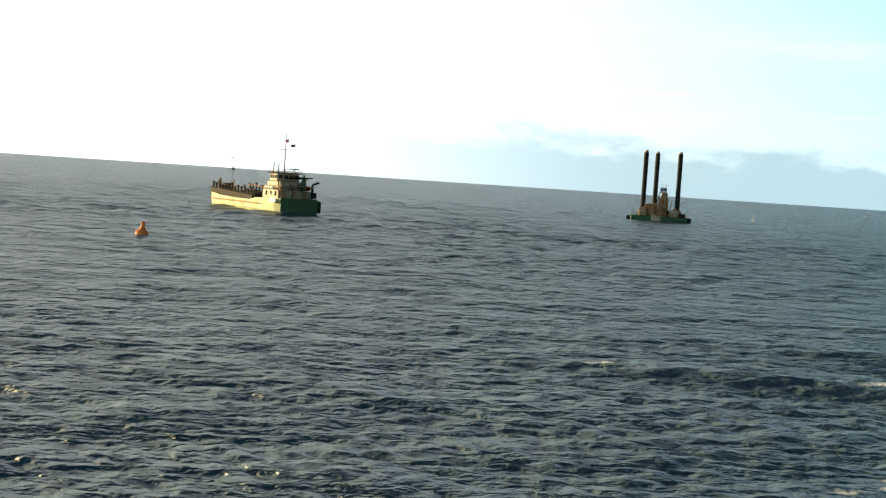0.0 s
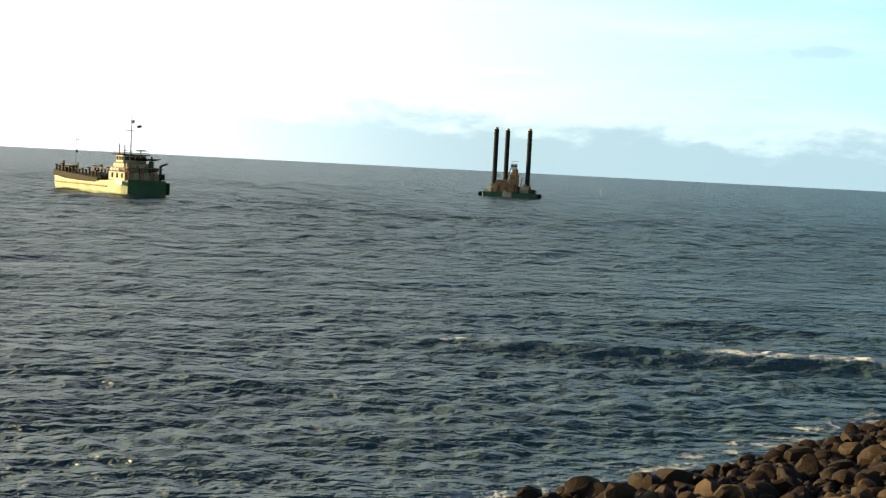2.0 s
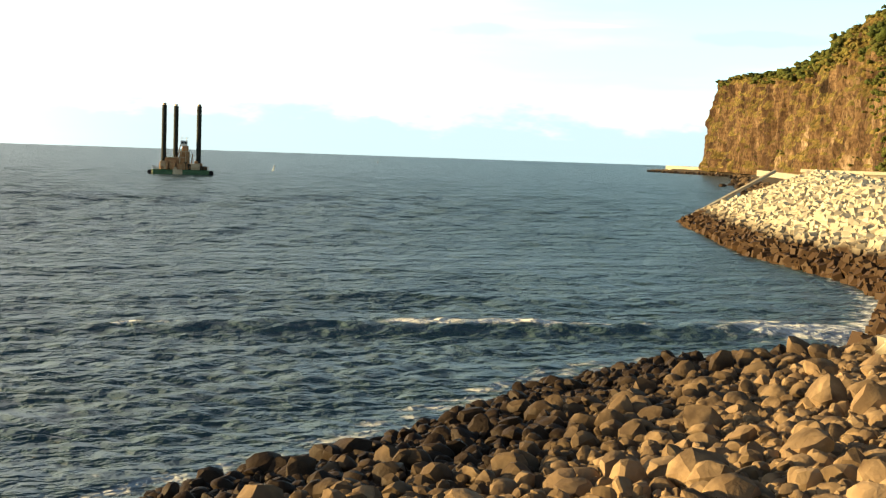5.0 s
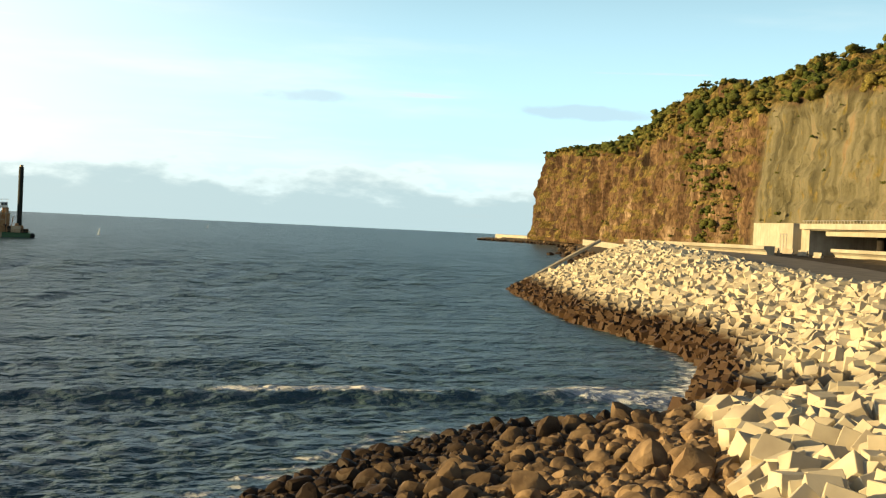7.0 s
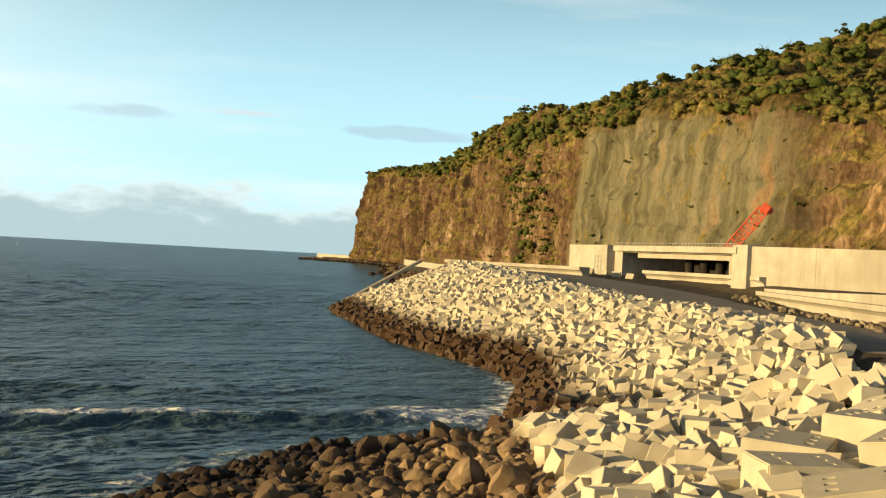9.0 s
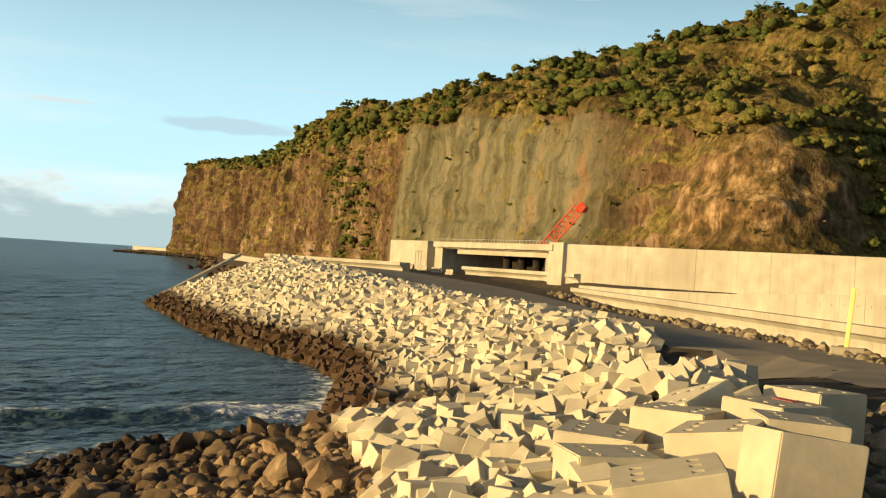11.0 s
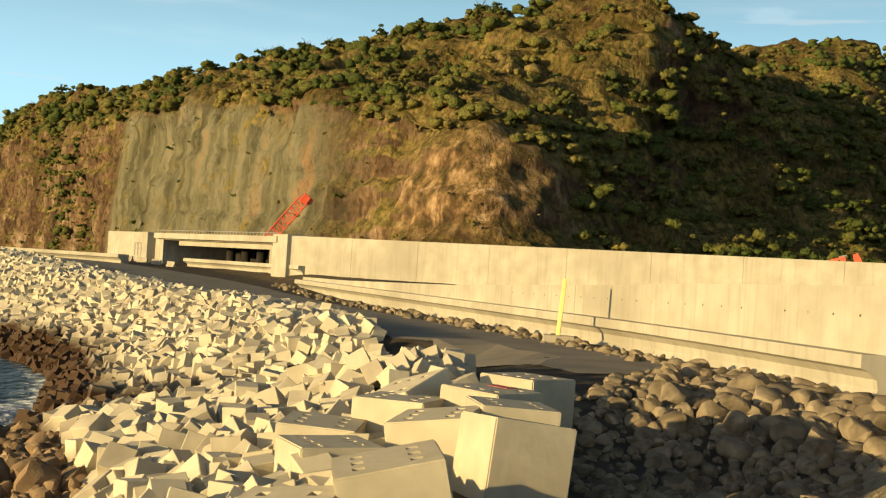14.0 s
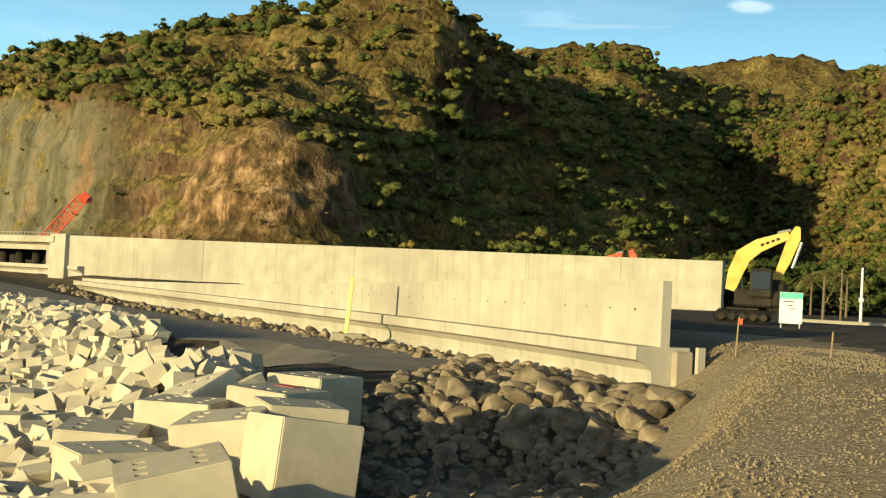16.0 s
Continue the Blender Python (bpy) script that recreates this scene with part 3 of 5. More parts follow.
# ---- walls and the portal ----
def offset_line(line, u):
    """The line moved u metres to its right."""
    p = np.asarray(line, float)
    t = np.gradient(p, axis=0)
    t /= np.linalg.norm(t, axis=1, keepdims=True)
    return p + u * np.stack([t[:, 1], -t[:, 0]], 1)


def extruded(name, line, profile, mt, parent=None, label="", tops=None):
    """A closed profile of (offset to the right, height) drawn along a line, with end caps."""
    k, rows = len(profile), []
    for i in range(len(line)):
        for j, (u, z) in enumerate(profile):
            q = offset_line(line, u)[i]
            zz = tops[i] if tops is not None and z is None else z
            rows.append((q[0], q[1], zz))
    faces = []
    for i in range(len(line) - 1):
        for j in range(k):
            a, b = i * k + j, i * k + (j + 1) % k
            faces.append((a, b, b + k, a + k))
    faces.append(tuple(range(k - 1, -1, -1)))
    faces.append(tuple((len(line) - 1) * k + j for j in range(k)))
    bm = bmesh.new()
    vs = [bm.verts.new(r) for r in rows]
    for f in faces:
        bm.faces.new([vs[i] for i in f])
    bmesh.ops.recalc_face_normals(bm, faces=bm.faces)
    ob = part(name, bm, mt, parent, label)
    return ob


def box(bm, size, m, bevel=0.0):
    r = bmesh.ops.create_cube(bm, size=1.0, matrix=m @ Matrix.Diagonal((*size, 1)))
    if bevel:
        e = {e for v in r["verts"] for e in v.link_edges}
        bmesh.ops.bevel(bm, geom=list(e), offset=bevel, segments=1, affect="EDGES")
    return r["verts"]


def tube(bm, a, b, r, n=8, r2=None):
    a, b = Vector(a), Vector(b)
    d = b - a
    m = Matrix.Translation((a + b) / 2) @ d.to_track_quat("Z", "Y").to_matrix().to_4x4()
    bmesh.ops.create_cone(bm, cap_ends=True, segments=n, radius1=r, radius2=r if r2 is None else r2, depth=d.length, matrix=m)


def one(name, mt, build, parent=None, label=""):
    bm = bmesh.new()
    build(bm)
    return part(name, bm, mt, parent, label)


def empty(name, label, category, group="", at=(0, 0, 0)):
    e = new(name)
    e.location = at
    return tagged(e, label, category, group)


# near-black colour standing for the shade in holes, sockets and the portal
M["dark"] = material("recess_shade", (0.02, 0.018, 0.015), (0.035, 0.03, 0.025), 1.0, 0.9, 0.1)
M["steel"] = material("galvanised_steel", (0.30, 0.30, 0.29), (0.42, 0.42, 0.40), 2.0, 0.5, 0.1, metal=0.6)
wave_line = along(WALL, 30)
wave_profile = [(0, 7.8), (0, 7.25), (0.35, 7.12), (0.72, 6.8), (0.80, 6.4), (0.62, 5.95), (0.2, 5.5), (-0.5, 4.6), (2.6, 4.6), (2.6, 7.8)]
wave_wall = tagged(new("sea_wall"), "pale concrete sea wall with a curved face and overhanging lip", "wall", kind="structure")
step_n = 5
for i in range(0, 29, step_n):
    seg = wave_line[i:min(i + step_n + 1, 30)].copy()
    if i + step_n < 29:
        dv = seg[-1] - seg[-2]
        seg[-1] -= dv / np.linalg.norm(dv) * 0.03
    extruded("wall_unit", seg, wave_profile, M["concrete"], wave_wall)
tops = np.interp(np.linspace(0, 1, 30), [0, 0.13, 0.27, 0.48, 0.8, 1], [10.6, 10.35, 9.78, 9.0, 8.35, 8.2])
parapet = tagged(new("parapet"), "low concrete parapet standing on the sea wall, stained at its joints", "wall", kind="structure")
for lo, hi in ((0, 8), (8, 17), (17, 29)):
    seg = wave_line[lo:hi + 1].copy()
    dv = seg[-1] - seg[-2]
    seg[-1] -= dv / np.linalg.norm(dv) * 0.06
    extruded("panel", seg, [(1.15, 7.8), (1.15, None), (1.6, None), (1.6, 7.8)], M["concrete"], parapet, tops=tops[lo:hi + 1])
hole_line = offset_line(along(WALL, 240), 1.143)
for i in range(4, 92, 4):
    x, y = hole_line[i]
    h = 9.35 - 0.55 * i / 92
    one("tie_hole", M["dark"], lambda bm: tube(bm, (0, 0, 0), (0.05, -0.04, 0), 0.055, 8), parapet).location = (x, y, h)
# the raw end of the wall, with its starter block
ex, ey = wave_line[0]
heading = math.degrees(math.atan2(wave_line[1][1] - ey, wave_line[1][0] - ex))
cap = tagged(new("wall_end"), "rough concrete end block of the unfinished sea wall", "wall", kind="structure")
one("end_block", M["concrete_old"], lambda bm: box(bm, (0.45, 0.9, 2.3), pose(0, 0, 0), 0.08), cap).matrix_local = pose(ex + 1.55, ey - 1.55, 6.5, 0, 0, heading)
one("end_plate", M["concrete"], lambda bm: box(bm, (0.22, 0.4, 2.2), pose(0, 0, 0), 0.03), cap).matrix_local = pose(ex + 1.9, ey - 2.25, 6.75, 0, 0, heading)

rear_wall = tagged(new("wall_rear"), "tall pale concrete retaining wall cast in long panels", "wall", kind="structure")
RX = 141.6
for i in range(8):
    y0, y1 = 30.8 + i * 12.0, 30.8 + (i + 1) * 12.0 - 0.015
    one("panel", M["concrete"], lambda bm: box(bm, (1.4, y1 - y0, 6.4), pose(RX + 0.7, (y0 + y1) / 2, 11.02), 0.03), rear_wall)


def portal():
    """Half-buried concrete portal: two abutments, a deck with a railing, and columns in the dark behind."""
    e = Vector((0.316, 0.949, 0))
    inl = Vector((0.949, -0.316, 0))
    o = Vector((140.9, 126.9, 0))
    rz = math.degrees(math.atan2(e.y, e.x))
    th = tagged(new("portal"), "concrete bridge portal with shade-dark columns inside and a railed deck", "bridge", kind="structure")

    def b(name, s0, s1, d0, d1, z0, z1, mt, bev=0.04):
        c = o + e * (s0 + s1) / 2 + inl * (d0 + d1) / 2
        ob = one(name, mt, lambda bm: box(bm, (s1 - s0, d1 - d0, z1 - z0), pose(0, 0, 0), bev), th)
        ob.matrix_local = pose(c.x, c.y, (z0 + z1) / 2, 0, 0, rz)

    b("abutment", 0.0, 4.5, 0.0, 10.0, 6.0, 14.4, M["concrete"])
    b("abutment", 50.0, 69.0, -1.0, 9.0, 6.0, 14.1, M["concrete"])
    b("pier", 4.55, 7.5, 1.2, 13.85, 6.0, 12.6, M["concrete_old"])
    b("pier", 46.5, 49.95, 0.6, 13.85, 6.0, 13.2, M["concrete_old"])
    b("edge_beam", 3.0, 49.0, -0.25, 0.75, 13.05, 14.05, M["concrete"])
    b("deck", 4.6, 49.9, 0.8, 14.0, 12.85, 13.8, M["concrete_old"])
    b("girder", 7.6, 42.0, 1.6, 2.6, 11.95, 12.8, M["concrete"])
    # back wall and columns: concrete coloured near black for the shade inside
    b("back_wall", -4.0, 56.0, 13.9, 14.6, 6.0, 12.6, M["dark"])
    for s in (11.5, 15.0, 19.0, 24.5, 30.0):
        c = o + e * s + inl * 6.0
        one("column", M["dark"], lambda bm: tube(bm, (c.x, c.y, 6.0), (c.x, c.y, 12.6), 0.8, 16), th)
    for k in range(40):
        s = 3.4 + k * 1.15
        c = o + e * s + inl * 0.25
        one("baluster", M["concrete"], lambda bm: tube(bm, (c.x, c.y, 14.05), (c.x, c.y, 14.55), 0.06, 6), th)
    a, z = o + e * 3.2, o + e * 48.8
    one("handrail", M["steel"], lambda bm: tube(bm, (a.x + 0.25, a.y, 14.57), (z.x + 0.25, z.y, 14.57), 0.06, 8), th)
    # scaffold ladder against the abutment
    for k in range(3):
        c = o + e * (52.5 + k * 1.4) + inl * -1.15
        one("scaffold_post", M["steel"], lambda bm: tube(bm, (c.x, c.y, 7.0), (c.x, c.y, 12.2), 0.05, 6), th)
    for k in range(5):
        a, z = o + e * 52.3 + inl * -1.2, o + e * 55.6 + inl * -1.2
        one("scaffold_rung", M["steel"], lambda bm: tube(bm, (a.x, a.y, 8.0 + k), (z.x, z.y, 8.0 + k), 0.04, 6), th)


portal()
# further lengths of the wave wall
far_profile = [(u * 1.1, z + 1.95) for u, z in wave_profile]
for nm, ln in (("sea_wall_far", [(140.5, 124), (146, 140), (153, 162)]), ("sea_wall_point", [(135, 158), (131.5, 174), (129.5, 190)])):
    w = tagged(new(nm), "length of pale concrete sea wall with an overhanging lip", "wall", kind="structure")
    extruded("wall_unit", along(ln, 12), far_profile, M["concrete"], w)
coast = tagged(new("sea_wall_coast"), "long low sea wall carrying the coast road below the cliff", "wall", kind="structure")
extruded("wall_unit", along([(232, 330), (365, 556), (520, 820), (575, 880), (640, 1186)], 60), [(0, 7.2), (0, 1.0), (2.5, 1.0), (2.5, 7.2)], M["concrete"], coast)
# the ramp that closes the block slope
ramp_edge = tagged(new("ramp_kerb"), "sloping concrete kerb that closes the block slope", "kerb", kind="structure")


def sloped(bm):
    a, b = Vector((104.5, 189.5, -0.6)), Vector((127.5, 195.0, 9.2))
    d = b - a
    m = Matrix.Translation((a + b) / 2) @ Matrix(((d.normalized().x, -0.25, 0, 0), (d.normalized().y, 0.968, 0, 0), (d.normalized().z, 0, 1, 0), (0, 0, 0, 1)))
    box(bm, (d.length, 0.6, 0.55), m)


one("kerb_beam", M["concrete_old"], sloped, ramp_edge)

# ---- the access road ----
left = along([(48.5, 26.0), (54, 37), (60.5, 46.8), (77, 70.5), (94, 99), (110, 131), (126, 160), (133, 178)], 60)
right = along([(53.5, 22.6), (60.5, 28.5), (70, 41), (80, 55.5), (96, 78), (112, 100), (126, 124), (137, 160)], 60)
verts, faces = [], []
for i in range(60):
    for v in np.linspace(0, 1, 5):
        q = left[i] * (1 - v) + right[i] * v
        verts.append((q[0], q[1], float(ground_z(q[0], q[1])) + 0.1))
mesh = mesh_of("road", verts, grid_faces(60, 5).tolist(), M["asphalt"])
tagged(new("road", mesh), "grey unmarked access road between blocks and sea wall", "road", kind="structure")


# ---- stones ----
def rock_shape(seed, sub=2):
    """One weathered boulder about one metre across."""
    g = np.random.default_rng(seed)
    bm = bmesh.new()
    bmesh.ops.create_icosphere(bm, subdivisions=sub, radius=0.5)
    v = np.array([q.co[:] for q in bm.verts])
    f = np.array([[q.index for q in fc.verts] for fc in bm.faces])
    bm.free()
    for _ in range(10):
        nrm = g.normal(size=3)
        nrm /= np.linalg.norm(nrm)
        cut = 0.27 + 0.16 * g.random()
        over = np.maximum(v @ nrm - cut, 0)
        v = v - 0.80 * over[:, None] * nrm
    v = v * (1 + 0.16 * smooth_noise(v + seed, 0.40, 3)[:, None]) * [1 + 0.25 * g.random(), 1, 0.68 + 0.25 * g.random()]
    return v, f


def turn_matrix(g, tilt=0.5):
    return np.array(Euler((g.normal() * tilt, g.normal() * tilt, g.random() * 6.283)).to_matrix())


def spread(poly, gap, g, jitter=0.45):
    p = np.array(poly)
    xs, ys = np.arange(p[:, 0].min(), p[:, 0].max(), gap), np.arange(p[:, 1].min(), p[:, 1].max(), gap * 0.87)
    gx, gy = np.meshgrid(xs, ys, indexing="ij")
    gx = gx + (np.arange(len(ys)) % 2)[None, :] * gap / 2
    gx, gy = gx.ravel() + g.normal(size=gx.size) * gap * jitter * 0.6, gy.ravel() + g.normal(size=gx.size) * gap * jitter * 0.6
    k = inside(poly, gx, gy)
    return np.stack([gx[k], gy[k]], 1)


def heap(name, places, shapes, mt, mt_far, label, label_far, category, group, n_single, near_to, smooth=False, near_shapes=None):
    """Places of (x, y, z, size, matrix): the nearest to a place on the plan as things of their own, the rest as one mesh."""
    places = sorted(places, key=lambda q: math.hypot(q[0] - near_to[0], q[1] - near_to[1]))
    meshes = [mesh_of(name, v, f, mt, smooth) for v, f in near_shapes or shapes]
    for k, (x, y, z, s, rot) in enumerate(places[:n_single]):
        ob = new(name, meshes[k % len(meshes)])
        ob.matrix_world = Matrix.Translation((x, y, z)) @ Matrix(rot.tolist()).to_4x4() @ Matrix.Scale(s, 4)
        tagged(ob, label, category, group)
    vs, fs, base = [], [], 0
    for k, (x, y, z, s, rot) in enumerate(places[n_single:]):
        v, f = shapes[k % len(shapes)]
        vs.append(v @ rot.T * s + [x, y, z])
        fs.append(f + base)
        base += len(v)
    if vs:
        me = mesh_of(name + "_field", np.vstack(vs), np.vstack(fs), mt_far, smooth)
        tagged(new(name + "_field", me), label_far, category, kind="stuff")


FINE_ROCKS = [rock_shape(400 + k, 3) for k in range(18)]
ROCKS = [rock_shape(100 + k) for k in range(18)]
BOULDERS = [(-70, 9), (-30, 23.8), (0, 33), (10.3, 39.3), (19.6, 47.8), (27.2, 53), (35, 54.2), (41, 53.8), (36, 46), (31, 37), (17, 18), (-10, 12), (-40, 4)]
g = np.random.default_rng(21)
places = []
for layer, gap in ((0, 0.43), (1, 0.68)):
    pts = spread(BOULDERS, gap, g)
    for (x, y), gz in zip(pts, ground_z(pts[:, 0], pts[:, 1])):
        s = float(np.clip(0.37 * math.exp(g.normal() * 0.42), 0.2, 1.15)) * (1.0 if layer == 0 else 1.3)
        z = float(gz) + s * (0.08 + 0.18 * layer) + 0.05 * g.normal()
        places.append((x, y, z, s, turn_matrix(g)))
for k in range(520):
    q = k / 520
    ln = ((225, 345), (280, 440), (350, 560), (575, 930), (622, 1175), (640, 1180))
    w = q * 5
    i = min(int(w), 4)
    x = ln[i][0] + (ln[i + 1][0] - ln[i][0]) * (w - i) + 5 * g.normal()
    y = ln[i][1] + (ln[i + 1][1] - ln[i][1]) * (w - i) + 3 * g.normal()
    places.append((x, y, 0.6 + 0.5 * g.normal(), 2.6 + 1.6 * g.random(), turn_matrix(g)))
heap("boulder", places, ROCKS, M["boulder"], M["boulder_far"], "rounded brown basalt boulder in the rock apron by the sea", "apron of brown and wet black boulders along the sea", "boulder",
     "boulders of the rock apron", 300, (19, 33), "worn", FINE_ROCKS)

# rocks along the foot of the sea wall, and the heap before its end
places = []
foot = offset_line(along(WALL, 200), -2.6)
for i in range(0, 196):
    for _ in range(2 if i < 120 else 1):
        x, y = foot[i] + g.normal(size=2) * [0.8, 0.8]
        s = float(np.clip(0.6 * math.exp(g.normal() * 0.38), 0.3, 1.3))
        places.append((x, y, float(ground_z(x, y)) + 0.12 * s, s, turn_matrix(g)))
PIT = [(23, 8), (34, 10.2), (42, 11), (50, 13.2), (58, 22), (56, 25), (50, 24.2), (42, 23.5), (34, 18.5), (29, 15), (25.5, 12.5)]
for x, y in spread(PIT, 0.66, g):
    edge = math.exp(-((x - 50) ** 2 + (y - 15) ** 2) / 60)
    s = float(np.clip((0.46 + 0.5 * edge) * math.exp(g.normal() * 0.32), 0.35, 2.2))
    places.append((x, y, float(ground_z(x, y)) + 0.08 * s, s, turn_matrix(g)))
for x, y, s in ((48.8, 12.7, 1.75), (47.2, 12.6, 1.6), (48.0, 11.9, 1.3), (46.0, 13.0, 1.5), (45, 15.2, 1.6), (43.6, 13.6, 1.4), (47.4, 14.4, 1.5), (44.6, 17.0, 1.6), (46.5, 17.9, 1.5), (42.4, 16.2, 1.5), (43.4, 18.8, 1.7), (48.2, 17.2, 1.8), (50.0, 18.6, 1.7), (46.2, 20.4, 1.6)):
    places.append((x, y, float(ground_z(x, y)) + 0.24 * s, s * 0.85, turn_matrix(g, 0.25)))
M["dry_rock"] = material("dry_rock", (0.13, 0.102, 0.066), (0.30, 0.243, 0.16), 1.6, 0.9, 0.6, per_object=0.25, c3=(0.26, 0.21, 0.145), scale3=0.6)
M["dry_rock_far"] = material("dry_rock_far", (0.13, 0.102, 0.066), (0.30, 0.243, 0.16), 1.6, 0.9, 0.6, per_island=0.25, coords="World")
heap("rock", places, ROCKS, M["dry_rock"], M["dry_rock_far"], "grey-brown quarried rock lying at the foot of the sea wall", "line of small rocks along the foot of the wall", "rock", "rocks by the sea wall", 300, (46, 14), "worn", FINE_ROCKS)


# ---- concrete blocks ----
def cube_shape(seed):
    """A cast concrete cube one metre wide with worn edges."""
    bm = bmesh.new()
    bmesh.ops.create_cube(bm, size=1.0)
    bmesh.ops.bevel(bm, geom=list(bm.edges), offset=0.022, segments=1, affect="EDGES")
    bmesh.ops.triangulate(bm, faces=bm.faces)
    bm.verts.index_update()
    v = np.array([q.co[:] for q in bm.verts])
    f = np.array([[q.index for q in fc.verts] for fc in bm.faces])
    bm.free()
    return v * (1 + 0.02 * smooth_noise(v + seed, 0.5, 2)[:, None]), f


CUBES = [cube_shape(k) for k in range(4)]
SLOPE = [(40, 53), (46, 59.5), (55, 70), (61, 77.5), (67, 89.5), (71, 102.5), (76, 121.5), (89, 152.5), (104.5, 188), (126, 193), (121, 170), (107, 134), (94, 106), (78, 72), (61, 48), (50, 35.5), (43, 28.5),
         (37, 23.5), (31, 20), (25, 17.5), (19, 14.5), (17, 18.5), (31, 38)]
g = np.random.default_rng(33)
places = []
for layer, gap in ((0, 0.84), (1, 1.12)):
    pts = spread(SLOPE, gap, g, 0.5)
    for (x, y), gz in zip(pts, ground_z(pts[:, 0], pts[:, 1])):
        s = 0.74 + 0.15 * g.random()
        z = float(gz) + s * (0.18 + 0.50 * layer) + 0.12 * g.normal()
        rot = np.array(Euler((g.random() * 6.28, g.random() * 6.28, g.random() * 6.28)).to_matrix())
        places.append((x, y, z, s, rot))
heap("concrete_cube", places, CUBES, M["block"], M["block_far"], "pale cast concrete armour cube tumbled on the slope", "slope of tumbled pale concrete armour cubes above the sea", "armour cube", "armour cubes on the slope", 300, (34, 26))


def big_block(w, seed):
    """A large cube with slots cast into its top."""
    bm = bmesh.new()
    h = w / 2
    cuts = [-h, -0.62 * h, -0.40 * h, -0.10 * h, 0.12 * h, 0.42 * h, 0.64 * h, h]
    slot = {(1, 1), (3, 1), (5, 1), (1, 5), (3, 5), (5, 5)}
    top, depth = {}, 0.45
    for i, x in enumerate(cuts):
        for j, y in enumerate(cuts):
            top[i, j] = bm.verts.new((x, y, h))
    for i in range(7):
        for j in range(7):
            ring = [top[i, j], top[i + 1, j], top[i + 1, j + 1], top[i, j + 1]]
            if (i, j) in slot:
                low = [bm.verts.new((q.co.x, q.co.y, h - depth)) for q in ring]
                for a in range(4):
                    bm.faces.new((ring[a], low[a], low[(a + 1) % 4], ring[(a + 1) % 4]))
                bm.faces.new(low)
            else:
                bm.faces.new(ring)
    per = [(i, 0) for i in range(7)] + [(7, j) for j in range(7)] + [(i, 7) for i in range(7, 0, -1)] + [(0, j) for j in range(7, 0, -1)]
    bot = [bm.verts.new((top[k].co.x, top[k].co.y, -h)) for k in per]
    for a in range(len(per)):
        b2 = (a + 1) % len(per)
        bm.faces.new((top[per[a]], bot[a], bot[b2], top[per[b2]]))
    bm.faces.new(bot[::-1])
    bmesh.ops.recalc_face_normals(bm, faces=bm.faces)
    rim = [e for e in bm.edges if e.calc_face_angle(0) > 1.0 and all(abs(abs(v.co.x) - h) < 1e-4 or abs(abs(v.co.y) - h) < 1e-4 for v in e.verts)]
    bmesh.ops.bevel(bm, geom=rim, offset=0.035, segments=2, affect="EDGES")
    return bm


block_mesh = bpy.data.meshes.new("concrete_block")
bm_ = big_block(2.15, 0)
bm_.to_mesh(block_mesh)
bm_.free()
block_mesh.materials.append(M["block"])
# azimuth and distance of the top's centre, its height, turn, lean to the side and tip
for az, d, zt, rz, lean, tip in ((59.50, 30.3, 6.56, 56.0, 5, -6), (53.67, 24.2, 6.35, 40.8, -13, 3), (50.94, 30.5, 5.73, 58.5, 0, 0), (54.00, 35.5, 6.40, 15.5, 0, 0),
                               (55.63, 32.2, 6.36, 19.8, -9, 2), (58.16, 36.0, 6.76, 83.3, 2, 1), (59.73, 39.0, 6.95, 81.7, 1, 0), (59.16, 33.6, 6.61, 46.3, 3, 0),
                               (50.50, 34.0, 5.79, 29.9, 2, 3), (53.90, 37.5, 6.53, 86.5, -24, 4), (48.72, 23.2, 5.55, 11.7, -12, 6)):
    ob = new("concrete_block", block_mesh)
    a = radians(az)
    ahead, aside = Vector((math.sin(a), math.cos(a), 0)), Vector((math.cos(a), -math.sin(a), 0))
    turn = Matrix.Rotation(radians(lean), 4, ahead) @ Matrix.Rotation(radians(tip), 4, aside) @ Matrix.Rotation(radians(rz), 4, "Z")
    ob.matrix_world = Matrix.Translation((d * ahead.x, d * ahead.y, zt)) @ turn @ Matrix.Translation((0, 0, -1.075))
    tagged(ob, "large pale concrete block with slots cast in its top", "concrete block", "stacked concrete blocks")
    if d == 36.0:
        marked = tagged(ob, "large concrete block with slots and a red paint mark")


mark = one("paint_mark", material("red_marking_paint", (0.55, 0.10, 0.06), (0.45, 0.12, 0.08), 3.0, 0.8, 0.1), lambda bm: box(bm, (0.75, 0.5, 0.012), pose(0.2, -0.7, 1.083)), marked, "smear of red marking paint")


